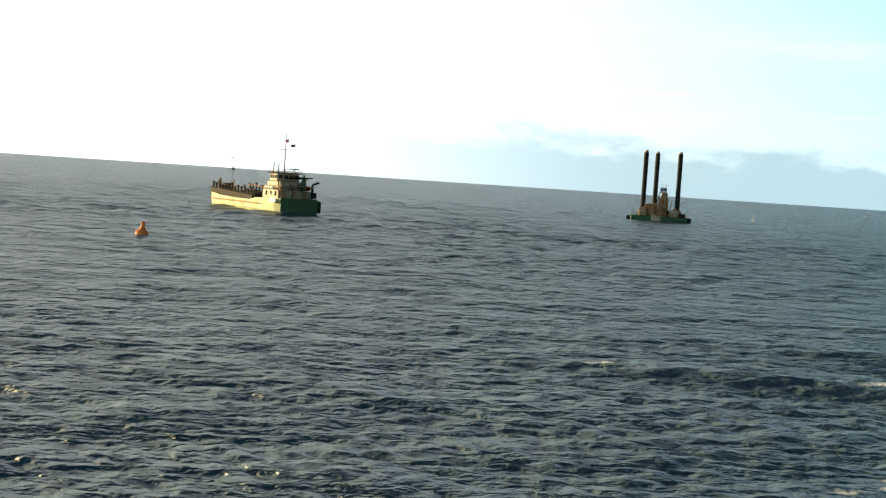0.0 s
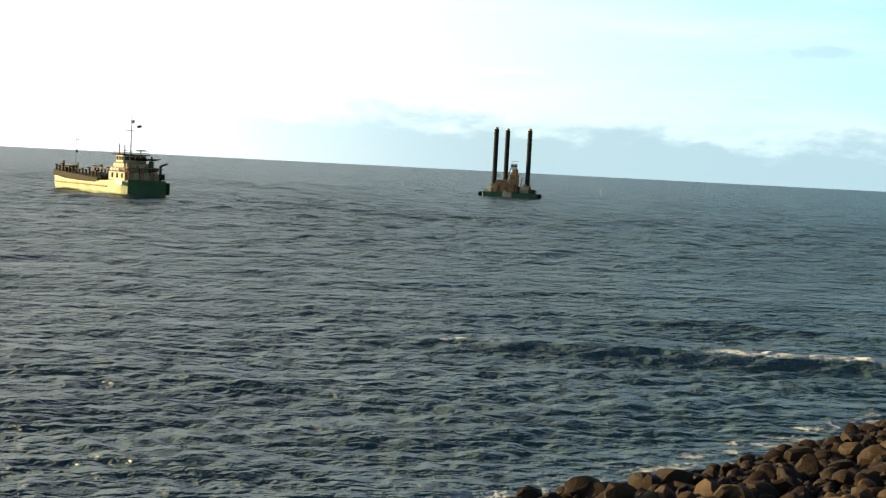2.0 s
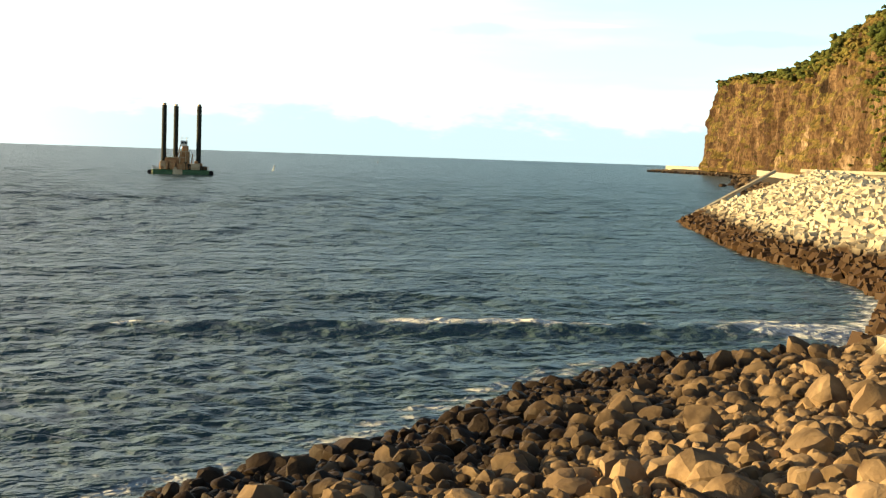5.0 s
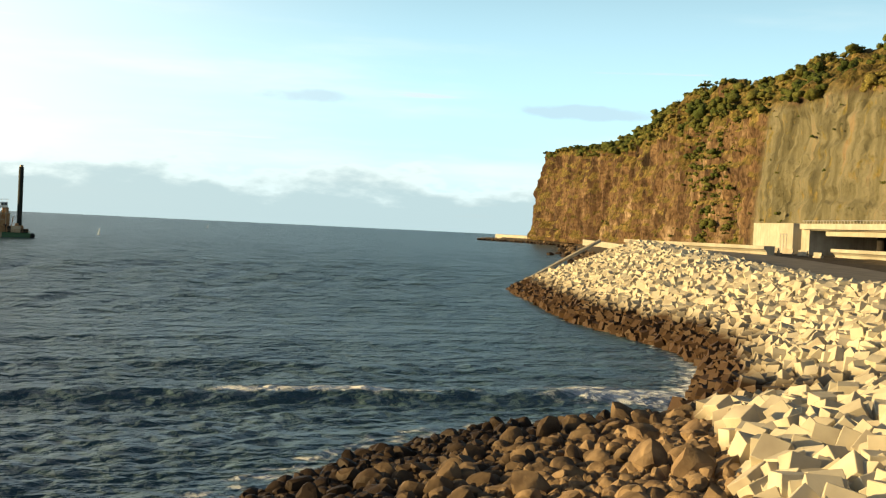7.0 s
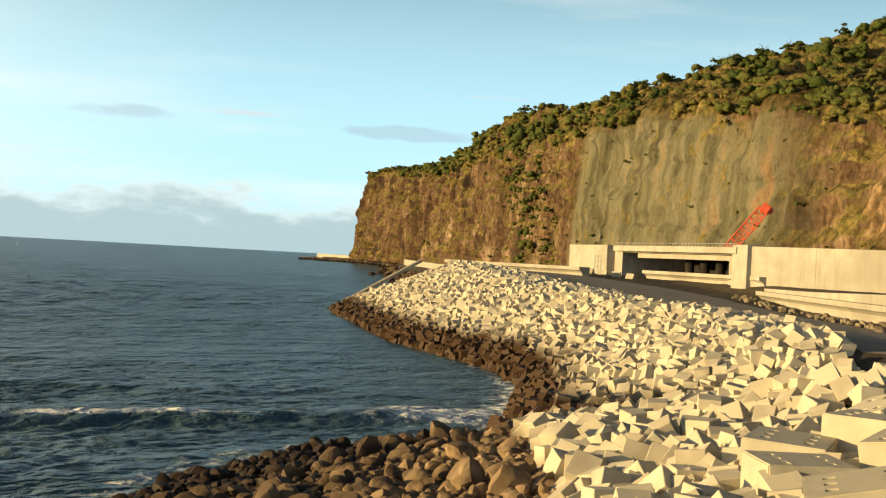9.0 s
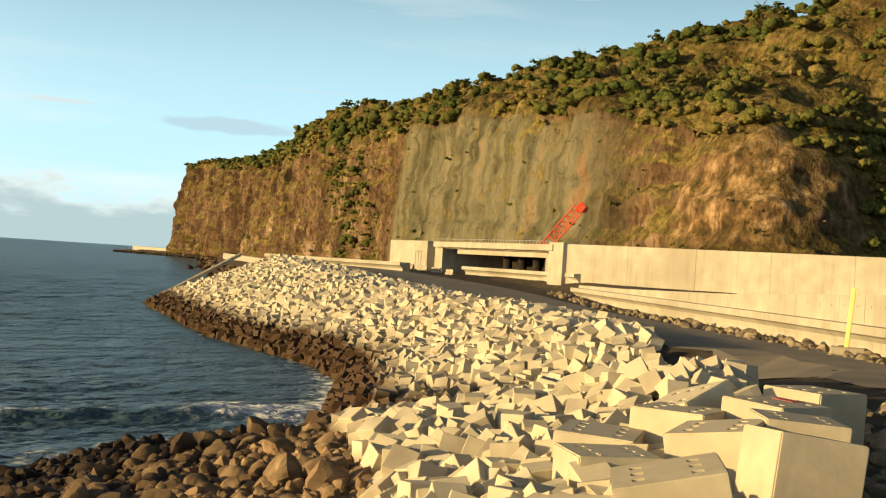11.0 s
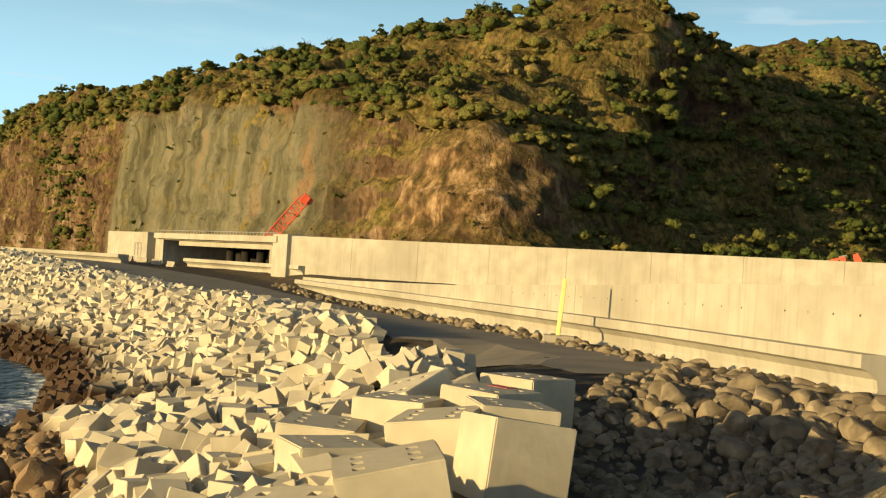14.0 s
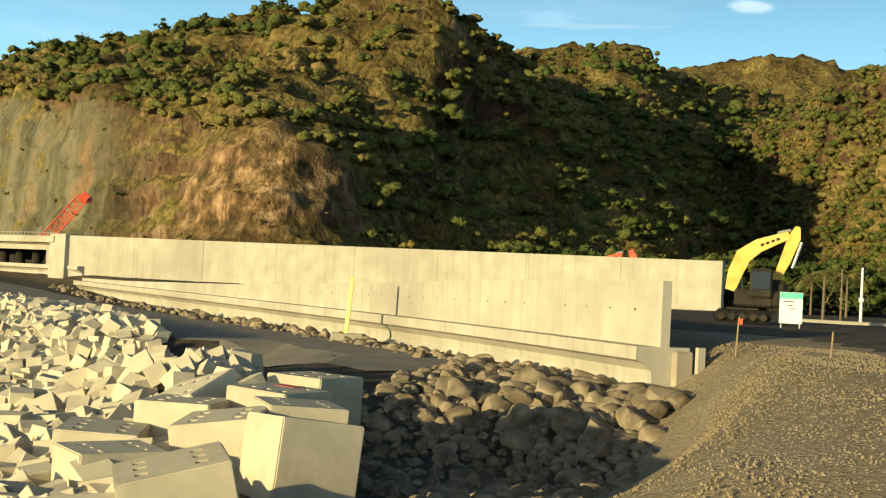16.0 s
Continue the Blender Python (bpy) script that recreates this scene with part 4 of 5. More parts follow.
# ---- scrub ----
def foliage(name, shade, mid, gold, straw):
    """Leaves whose colour changes from bush to bush (the tint) and from spray to spray."""
    mt = bpy.data.materials.new(name)
    mt.use_nodes = True
    n, l = mt.node_tree.nodes, mt.node_tree.links
    b = n["Principled BSDF"]
    b.inputs["Roughness"].default_value = 0.85
    b.inputs["Specular IOR Level"].default_value = 0.15
    pos = n.new("ShaderNodeNewGeometry").outputs["Position"]
    at = n.new("ShaderNodeAttribute")
    at.attribute_name = "tint"
    rp = n.new("ShaderNodeValToRGB")
    e = rp.color_ramp.elements
    while len(e) < 4:
        e.new(0.5)
    for el, (p, c) in zip(e, ((0.0, shade), (0.42, mid), (0.75, gold), (1.0, straw))):
        el.position, el.color = p, (*c, 1)
    l.new(at.outputs["Fac"], rp.inputs[0])
    t = n.new("ShaderNodeTexNoise")
    t.inputs["Scale"].default_value, t.inputs["Detail"].default_value = 1.5, 5.0
    l.new(pos, t.inputs["Vector"])
    r = n.new("ShaderNodeMapRange")
    r.inputs["From Min"].default_value, r.inputs["From Max"].default_value = 0.35, 0.68
    r.inputs["To Min"].default_value, r.inputs["To Max"].default_value = 0.48, 1.4
    l.new(t.outputs["Fac"], r.inputs["Value"])
    h = n.new("ShaderNodeHueSaturation")
    l.new(r.outputs[0], h.inputs["Value"])
    l.new(rp.outputs[0], h.inputs["Color"])
    l.new(h.outputs[0], b.inputs["Base Color"])
    bp = n.new("ShaderNodeBump")
    bp.inputs["Strength"].default_value, bp.inputs["Distance"].default_value = 1.0, 0.5
    l.new(t.outputs["Fac"], bp.inputs["Height"])
    l.new(bp.outputs[0], b.inputs["Normal"])
    return mt


M["scrub"] = foliage("scrub_leaves", (0.055, 0.074, 0.016), (0.105, 0.108, 0.026), (0.185, 0.150, 0.042), (0.27, 0.185, 0.072))
M["tree_leaf"] = foliage("tree_leaves", (0.030, 0.048, 0.010), (0.060, 0.078, 0.016), (0.105, 0.115, 0.024), (0.15, 0.13, 0.035))


def ball(sub):
    bm = bmesh.new()
    bmesh.ops.create_icosphere(bm, subdivisions=sub, radius=1.0)
    v = np.array([q.co[:] for q in bm.verts])
    f = np.array([[q.index for q in fc.verts] for fc in bm.faces])
    bm.free()
    return v, f


def bushes(name, centres, radii, per, g, mt, tint, size=0.13, detail=1):
    """Bushes, each a few lumpy masses of foliage with ragged leaf sprays standing out all round; a tint for each."""
    bv, bf = ball(detail)
    n, k = len(centres), 4
    off = g.normal(size=(n, k, 3)) * [0.60, 0.60, 0.20]
    off[..., 2] = np.abs(off[..., 2]) + 0.04
    rr = radii[:, None] * (0.30 + 0.30 * g.random((n, k)))
    mid = (centres[:, None] + off * radii[:, None, None]).reshape(-1, 3)
    lump = 1 + 0.25 * g.normal(size=(n * k, len(bv), 1))
    core = mid[:, None] + bv[None] * lump * rr.reshape(-1)[:, None, None] * [1.0, 1.0, 0.72]
    u = g.normal(size=(n, per, 3))
    u /= np.linalg.norm(u, axis=2, keepdims=True)
    u[..., 2] = np.abs(u[..., 2]) * 0.9 - 0.1
    pick = g.integers(0, k, (n, per))
    at = np.take_along_axis(off, pick[..., None], 1) * radii[:, None, None]
    c = centres[:, None] + at + u * np.take_along_axis(rr, pick, 1)[..., None] * (0.85 + 0.55 * g.random((n, per, 1)))
    face = u + 0.35 * g.normal(size=u.shape)
    a = np.cross(face, g.normal(size=u.shape))
    b = np.cross(face, a)
    a /= np.linalg.norm(a, axis=2, keepdims=True)
    b /= np.linalg.norm(b, axis=2, keepdims=True)
    w = np.minimum(size * radii, 0.26)[:, None, None] * (0.6 + 0.8 * g.random((n, per, 1)))
    q = np.stack([c - a * w, c - b * w * 0.7, c + a * w, c + b * w * 0.7], 2).reshape(-1, 3)
    quads = np.arange(len(q)).reshape(-1, 4) + n * k * len(bv)
    tris = (bf[None] + (np.arange(n * k) * len(bv))[:, None, None]).reshape(-1, 3)
    me = mesh_of(name, np.vstack([core.reshape(-1, 3), q]), tris.tolist() + quads.tolist(), mt, True)
    val = np.r_[np.repeat(tint, k * len(bv)), np.repeat(tint, per * 4)]
    me.attributes.new("tint", "FLOAT", "POINT").data.foreach_set("value", np.clip(val, 0, 1).astype(np.float32))
    return me


def azimuth(c):
    return np.degrees(np.arctan2(c[:, 0], c[:, 1]))


def scrub_on(name, sheet, r0, r1, count, seed, rad, label, per, rare, lean):
    g = np.random.default_rng(seed)
    i = g.integers(r0, r1, count)
    j = g.integers(2, sheet.shape[1] - 2, count)
    c = sheet[i, j] + g.normal(size=(count, 3)) * [1.5, 1.5, 0.1]
    keep = smooth_noise(c, 24.0, 3, seed) > -0.22 - 0.3 * g.random(count)
    if rare is not None:
        keep &= g.random(count) < rare(i, j, c)
    c = c[keep]
    dist = np.hypot(c[:, 0], c[:, 1])
    r = np.clip(rad * np.exp(g.normal(size=len(c)) * 0.45), 0.6, 2.1 * rad) * (0.75 + 0.25 * np.clip(dist / 400, 0.6, 2.5))
    tint = lean + 0.55 * smooth_noise(c, 40.0, 2, seed + 3.0) + 0.13 * g.normal(size=len(c)) - 0.12 * (r / rad - 1)
    tagged(new(name, bushes(name, c, r, per, g, M["scrub"], tint, 0.13, 2 if rad > 1.9 and per > 80 else 1)), label, "scrub", kind="stuff")


scrub_on("scrub", hill, 70, 121, 4300, 3, 2.3, "olive and straw-coloured scrub covering the hill above the cliff", 96, lambda i, j, c: np.where(azimuth(c) < 47, 0.55, 1.0), 0.38)
scrub_on("cliff_scrub", hill, 4, 70, 2600, 4, 0.75, "dry tufts and bushes clinging to the cliff face", 10, lambda i, j, c: np.where(azimuth(c) > 60, 1.0, np.where(np.abs(azimuth(c) - 38.4) < 1.1, 1.0, 0.22)), 0.5)
scrub_on("thicket", hill, 0, 72, 1900, 6, 2.6, "dense green thicket at the foot of the hill", 110, lambda i, j, c: (azimuth(c) > 60.5) * 0.8 + 0.1 * (azimuth(c) > 50) * (i < 10), 0.34)
scrub_on("gully_scrub", hill, 4, 70, 7000, 12, 1.7, "dark green bushes filling the gully in the cliff", 40, lambda i, j, c: (np.abs(azimuth(c) - 38.5 + 0.012 * c[:, 2]) < 0.8) * 0.8, 0.22)
scrub_on("valley_scrub", hill3, 0, 70, 2200, 7, 2.1, "green bushes on the sunlit valley side", 50, None, 0.5)
scrub_on("ridge_scrub", hill2, 0, 40, 1000, 8, 3.0, "dark bushes on the far ridge", 14, None, 0.42)


# ---- vessels ----
M["hull_pale"] = material("faded_hull_paint", (0.46, 0.50, 0.24), (0.60, 0.61, 0.36), 0.4, 0.6, 0.2, c3=(0.22, 0.27, 0.09), scale3=0.35)
M["hull_green"] = material("green_hull_paint", (0.020, 0.075, 0.025), (0.035, 0.11, 0.035), 0.5, 0.5, 0.2)
# dark steel of the vessels; also stands for shade on the excavator bodies
M["deck_dark"] = material("dark_steel_and_shade", (0.025, 0.022, 0.018), (0.05, 0.04, 0.03), 0.8, 0.7, 0.3)
M["cream"] = material("cream_paint", (0.36, 0.28, 0.17), (0.52, 0.44, 0.30), 0.6, 0.6, 0.2, c3=(0.35, 0.19, 0.08), scale3=0.3)
M["white"] = material("white_paint", (0.68, 0.67, 0.62), (0.78, 0.77, 0.72), 0.8, 0.6, 0.1)
M["rust"] = material("rusty_paint", (0.28, 0.13, 0.05), (0.42, 0.24, 0.11), 0.7, 0.8, 0.3)
M["leg_steel"] = material("dark_leg_steel", (0.018, 0.021, 0.018), (0.034, 0.036, 0.029), 0.5, 0.6, 0.2)
M["glass"] = material("dark_window_glass", (0.012, 0.014, 0.016), (0.02, 0.022, 0.025), 1.0, 0.08, 0.0)
M["orange"] = material("orange_buoy_paint", (0.75, 0.19, 0.03), (0.85, 0.26, 0.05), 2.0, 0.5, 0.1)
M["red_steel"] = material("red_crane_paint", (0.62, 0.075, 0.025), (0.72, 0.11, 0.035), 1.0, 0.5, 0.1)
M["yellow"] = material("yellow_machine_paint", (0.70, 0.44, 0.07), (0.80, 0.53, 0.11), 1.0, 0.45, 0.1, c3=(0.5, 0.28, 0.04), scale3=0.8)
M["rubber"] = material("black_rubber", (0.012, 0.012, 0.012), (0.025, 0.024, 0.022), 3.0, 0.8, 0.3)
M["bark"] = material("bark", (0.10, 0.075, 0.05), (0.19, 0.15, 0.10), 3.0, 0.9, 0.6)
M["frond"] = material("palm_leaves", (0.12, 0.115, 0.025), (0.26, 0.21, 0.055), 2.0, 0.6, 0.0, per_island=0.35)
M["wood"] = material("weathered_wood", (0.22, 0.16, 0.09), (0.32, 0.25, 0.15), 3.0, 0.85, 0.3)
M["yellow_stripe"] = material("yellow_post_paint", (0.74, 0.62, 0.20), (0.80, 0.70, 0.28), 2.0, 0.5, 0.1)
M["sign_green"] = material("sign_green", (0.10, 0.42, 0.34), (0.14, 0.5, 0.4), 2.0, 0.5, 0.0)
M["flag"] = material("flag_cloth", (0.10, 0.12, 0.30), (0.5, 0.1, 0.1), 3.0, 0.9, 0.0)

for nm in ("deck_dark", "leg_steel", "rubber"):
    M[nm].node_tree.nodes["Principled BSDF"].inputs["Specular IOR Level"].default_value = 0.08


def rails(th, name, pts, h, mt, r=0.035, gap=1.6):
    """Posts and two rails along a line on a deck."""
    p = [Vector(q) for q in pts]
    for a, b in zip(p[:-1], p[1:]):
        n = max(1, int((b - a).length / gap))
        for k in range(n + 1):
            c = a.lerp(b, k / n)
            one(name + "_post", mt, lambda bm: tube(bm, c, c + Vector((0, 0, h)), r, 6), th)
        for f in (0.5, 1.0):
            up = Vector((0, 0, h * f))
            one(name, mt, lambda bm: tube(bm, a + up, b + up, r, 6), th)


def ship():
    """A small hopper barge with a stern superstructure; x towards the bow, z up from the waterline."""
    th = empty("hopper_barge", "green and cream hopper barge with a stern wheelhouse and tall mast", "ship")
    st = np.array([(0, 4.6, 3.6), (2, 5.2, 3.6), (6, 5.5, 3.5), (11, 5.5, 3.3), (14, 5.5, 2.75), (22, 5.5, 2.75), (30, 5.5, 2.95), (36, 5.0, 3.5), (40, 3.8, 4.3), (43, 2.0, 5.0), (44.6, 0.35, 5.3)])
    fine = np.stack([np.interp(np.linspace(0, 44.6, 46), st[:, 0], st[:, k]) for k in range(3)], 1)

    def hull(bm):
        rows = []
        for x, w, d in fine:
            prof = [(-w, d), (-w, d - 0.2), (-w * 0.97, 0.9), (-w * 0.86, -0.5), (-w * 0.4, -1.2), (w * 0.4, -1.2), (w * 0.86, -0.5), (w * 0.97, 0.9), (w, d - 0.2), (w, d)]
            rake = 0.25 * max(0.0, x - 38)
            rows.append([bm.verts.new((x - (0.12 * rake * (d - z)), y, z)) for y, z in prof])
        for a, b in zip(rows[:-1], rows[1:]):
            for i in range(9):
                bm.faces.new((a[i], a[i + 1], b[i + 1], b[i]))
            bm.faces.new((a[9], a[0], b[0], b[9]))
        bm.faces.new(rows[0][::-1])
        bm.faces.new(rows[-1])
        bmesh.ops.recalc_face_normals(bm, faces=bm.faces)

    body = one("hull", M["hull_pale"], hull, th, "faded pale yellow-green hull, rust streaked")
    one("transom", M["hull_green"], lambda bm: box(bm, (0.5, 9.3, 3.7), pose(-0.2, 0, 1.9), 0.15), th, "dark green stern plating")
    for sgn in (-1, 1):
        one("stern_side", M["hull_green"], lambda bm: box(bm, (6.5, 0.12, 2.7), pose(3.0, sgn * 5.42, 2.0, 0, 0, sgn * -2.0), 0.03), th, "dark green side plating") if sgn < 0 else one("quarter_plate", M["white"], lambda bm: box(bm, (3.6, 0.12, 0.9), pose(2.4, 5.42, 3.1, 0, 0, -2.0), 0.03), th, "white painted quarter plate")
        one("rubbing_strake", M["rust"], lambda bm: box(bm, (28, 0.22, 0.28), pose(22, sgn * 5.55, 2.05), 0.04), th)
        one("coaming", M["deck_dark"], lambda bm: box(bm, (24, 0.5, 1.3), pose(25.5, sgn * 4.9, 3.6, 0, -2.6, 0), 0.08), th, "dark steel hopper side")
        for k in range(13):
            px, ph = 14.6 + 1.8 * k, (1.1, 0.7, 1.5, 0.9)[k % 4] + 0.02 * k
            one("stanchion", M["deck_dark"], lambda bm: (box(bm, (0.34, 0.34, ph), pose(px, sgn * 4.9, 4.1 + 0.08 * k * 0.5 + ph / 2), 0.04), box(bm, (0.9, 0.5, 0.25), pose(px + 0.3, sgn * 4.9, 4.2 + 0.04 * k + ph), 0.04)), th)
        one("hopper_pipe", M["rust"], lambda bm: tube(bm, (14.0, sgn * 4.5, 4.9), (36.5, sgn * 4.5, 5.8), 0.14, 8), th)
    for x in (13.6, 37.4):
        one("coaming_end", M["deck_dark"], lambda bm: box(bm, (0.4, 8.8, 1.7), pose(x, 0, 3.4), 0.05), th)
    one("spoil", M["earth"], lambda bm: bmesh.ops.create_icosphere(bm, subdivisions=3, radius=1, matrix=pose(25.5, 0, 3.1) @ Matrix.Diagonal((11.6, 4.1, 1.5, 1))), th, "dark load in the hopper")
    one("deckhouse", M["cream"], lambda bm: box(bm, (8.0, 8.2, 2.0), pose(6.2, 0, 4.45), 0.12), th)
    one("upper_house", M["cream"], lambda bm: box(bm, (5.4, 6.4, 1.9), pose(6.6, 0.3, 6.4), 0.12), th)
    wh = one("wheelhouse", M["cream"], lambda bm: box(bm, (3.8, 5.6, 1.8), pose(7.0, 0.3, 8.25), 0.15), th)
    for k in range(4):
        one("window", M["glass"], lambda bm: box(bm, (0.06, 1.1, 0.8), pose(5.08, -1.75 + 1.35 * k, 8.4), 0.02), wh)
        one("window", M["glass"], lambda bm: box(bm, (0.06, 1.1, 0.8), pose(8.92, -1.75 + 1.35 * k, 8.4), 0.02), wh)
    for k in range(3):
        for sgn in (-1, 1):
            one("window", M["glass"], lambda bm: box(bm, (0.9, 0.06, 0.8), pose(5.7 + 1.2 * k, 0.3 + sgn * 2.82, 8.4), 0.02), wh)
    for k in range(3):
        one("door", M["rust"], lambda bm: box(bm, (0.06, 0.9, 1.8), pose(2.17, -2.6 + 2.6 * k, 4.4), 0.02), th)
        one("porthole", M["glass"], lambda bm: tube(bm, (3.86, -1.7 + 2.0 * k, 6.5), (3.92, -1.7 + 2.0 * k, 6.5), 0.3, 12), th)
    for sgn in (-1, 1):
        for k in range(3):
            one("side_opening", M["glass"], lambda bm: box(bm, (0.95, 0.06, 1.1), pose(3.6 + 2.3 * k, sgn * 4.12, 4.6), 0.03), th)
    for k in range(4):
        one("awning_post", M["leg_steel"], lambda bm: tube(bm, (1.0, -3.8 + 2.5 * k, 3.7), (1.2, -3.8 + 2.5 * k, 6.3), 0.10, 6), th)
    one("stern_awning", M["rust"], lambda bm: box(bm, (2.6, 8.6, 0.16), pose(1.6, 0, 6.35, 0, 3, 0), 0.04), th)
    for k in range(3):
        one("liferaft", M["white"], lambda bm: tube(bm, (5.2 + 1.5 * k, 3.9, 5.9), (6.2 + 1.5 * k, 3.9, 5.9), 0.34, 12), th, "white liferaft canister")
    one("wheelhouse_roof", M["deck_dark"], lambda bm: box(bm, (4.6, 6.8, 0.18), pose(6.9, 0.3, 9.25), 0.04), th)
    one("awning", M["deck_dark"], lambda bm: box(bm, (3.4, 5.0, 0.14), pose(3.2, -1.6, 8.3, 0, 6, 0), 0.04), th)
    one("funnel", M["hull_green"], lambda bm: (tube(bm, (3.2, -2.6, 5.4), (3.0, -2.6, 8.0), 0.65, 14, 0.55), tube(bm, (3.0, -2.6, 8.0), (2.95, -2.6, 9.0), 0.2, 10)), th, "green funnel with an exhaust pipe")
    one("vent", M["cream"], lambda bm: tube(bm, (3.2, 3.0, 5.4), (3.2, 3.0, 7.4), 0.4, 12), th)
    one("mast", M["cream"], lambda bm: (tube(bm, (7.2, 0.4, 9.2), (7.2, 0.4, 18.4), 0.16, 8, 0.06), tube(bm, (7.2, -1.0, 14.6), (7.2, 1.8, 14.6), 0.05, 6)), th)
    one("aerial", M["leg_steel"], lambda bm: tube(bm, (8.6, 2.4, 9.2), (8.6, 2.4, 11.6), 0.12, 6), th)
    one("aerial", M["leg_steel"], lambda bm: tube(bm, (8.9, 1.0, 9.2), (8.9, 1.0, 11.4), 0.12, 6), th)
    one("radar", M["white"], lambda bm: (tube(bm, (6.2, -1.6, 9.3), (6.2, -1.6, 10.2), 0.12, 8), box(bm, (0.3, 2.4, 0.22), pose(6.2, -1.6, 10.3), 0.05)), th)
    one("flag", M["flag"], lambda bm: box(bm, (1.0, 0.05, 0.7), pose(6.6, 0.4, 16.6, 0, 18, 20)), th, "small dark flag")
    one("pennant", M["flag"], lambda bm: box(bm, (1.0, 0.05, 0.6), pose(7.2, -1.5, 15.6, 0, 14, 70)), th)
    one("lifeboat", M["orange"], lambda bm: bmesh.ops.create_icosphere(bm, subdivisions=2, radius=1, matrix=pose(4.0, -3.9, 6.1) @ Matrix.Diagonal((1.9, 0.75, 0.6, 1))), th)
    one("winch", M["deck_dark"], lambda bm: (box(bm, (1.6, 3.0, 1.0), pose(40.4, 0, 5.0), 0.1), tube(bm, (40.4, -1.8, 5.3), (40.4, 1.8, 5.3), 0.5, 12)), th)
    one("bow_post", M["cream"], lambda bm: tube(bm, (39.0, 2.0, 4.3), (39.0, 2.0, 7.0), 0.35, 10), th)
    one("bow_post", M["cream"], lambda bm: tube(bm, (39.0, -1.6, 4.3), (39.0, -1.6, 6.6), 0.3, 10), th)
    one("foremast", M["cream"], lambda bm: (tube(bm, (36.5, 0, 4.6), (36.5, 0, 12.6), 0.08, 6, 0.04), tube(bm, (36.5, -0.9, 12.1), (36.5, 0.9, 12.3), 0.05, 6)), th)
    one("signal_ball", M["leg_steel"], lambda bm: bmesh.ops.create_icosphere(bm, subdivisions=2, radius=0.36, matrix=pose(36.5, -0.2, 9.4)), th)
    one("stern_gallows", M["leg_steel"], lambda bm: (tube(bm, (0.6, -3.6, 3.7), (0.6, -3.6, 7.0), 0.28, 8), tube(bm, (0.6, -3.6, 7.0), (-0.9, -4.4, 7.6), 0.22, 8), box(bm, (1.2, 1.0, 1.3), pose(0.5, -3.9, 4.6), 0.1)), th)
    rails(th, "rail", [(0.2, -4.4, 3.7), (0.2, 4.4, 3.7)], 1.0, M["cream"], 0.05)
    rails(th, "rail", [(4.8, -2.8, 9.3), (4.8, 3.4, 9.3), (9.0, 3.4, 9.3)], 0.8, M["cream"], 0.05)
    rails(th, "rail", [(2.4, -4.0, 5.45), (2.4, 4.0, 5.45), (10, 4.0, 5.45)], 1.0, M["cream"], 0.05)
    th.matrix_world = pose(-50.0, 275.0, -0.25, 0, 0, math.degrees(math.atan2(35, -27)))
    return th


ship()


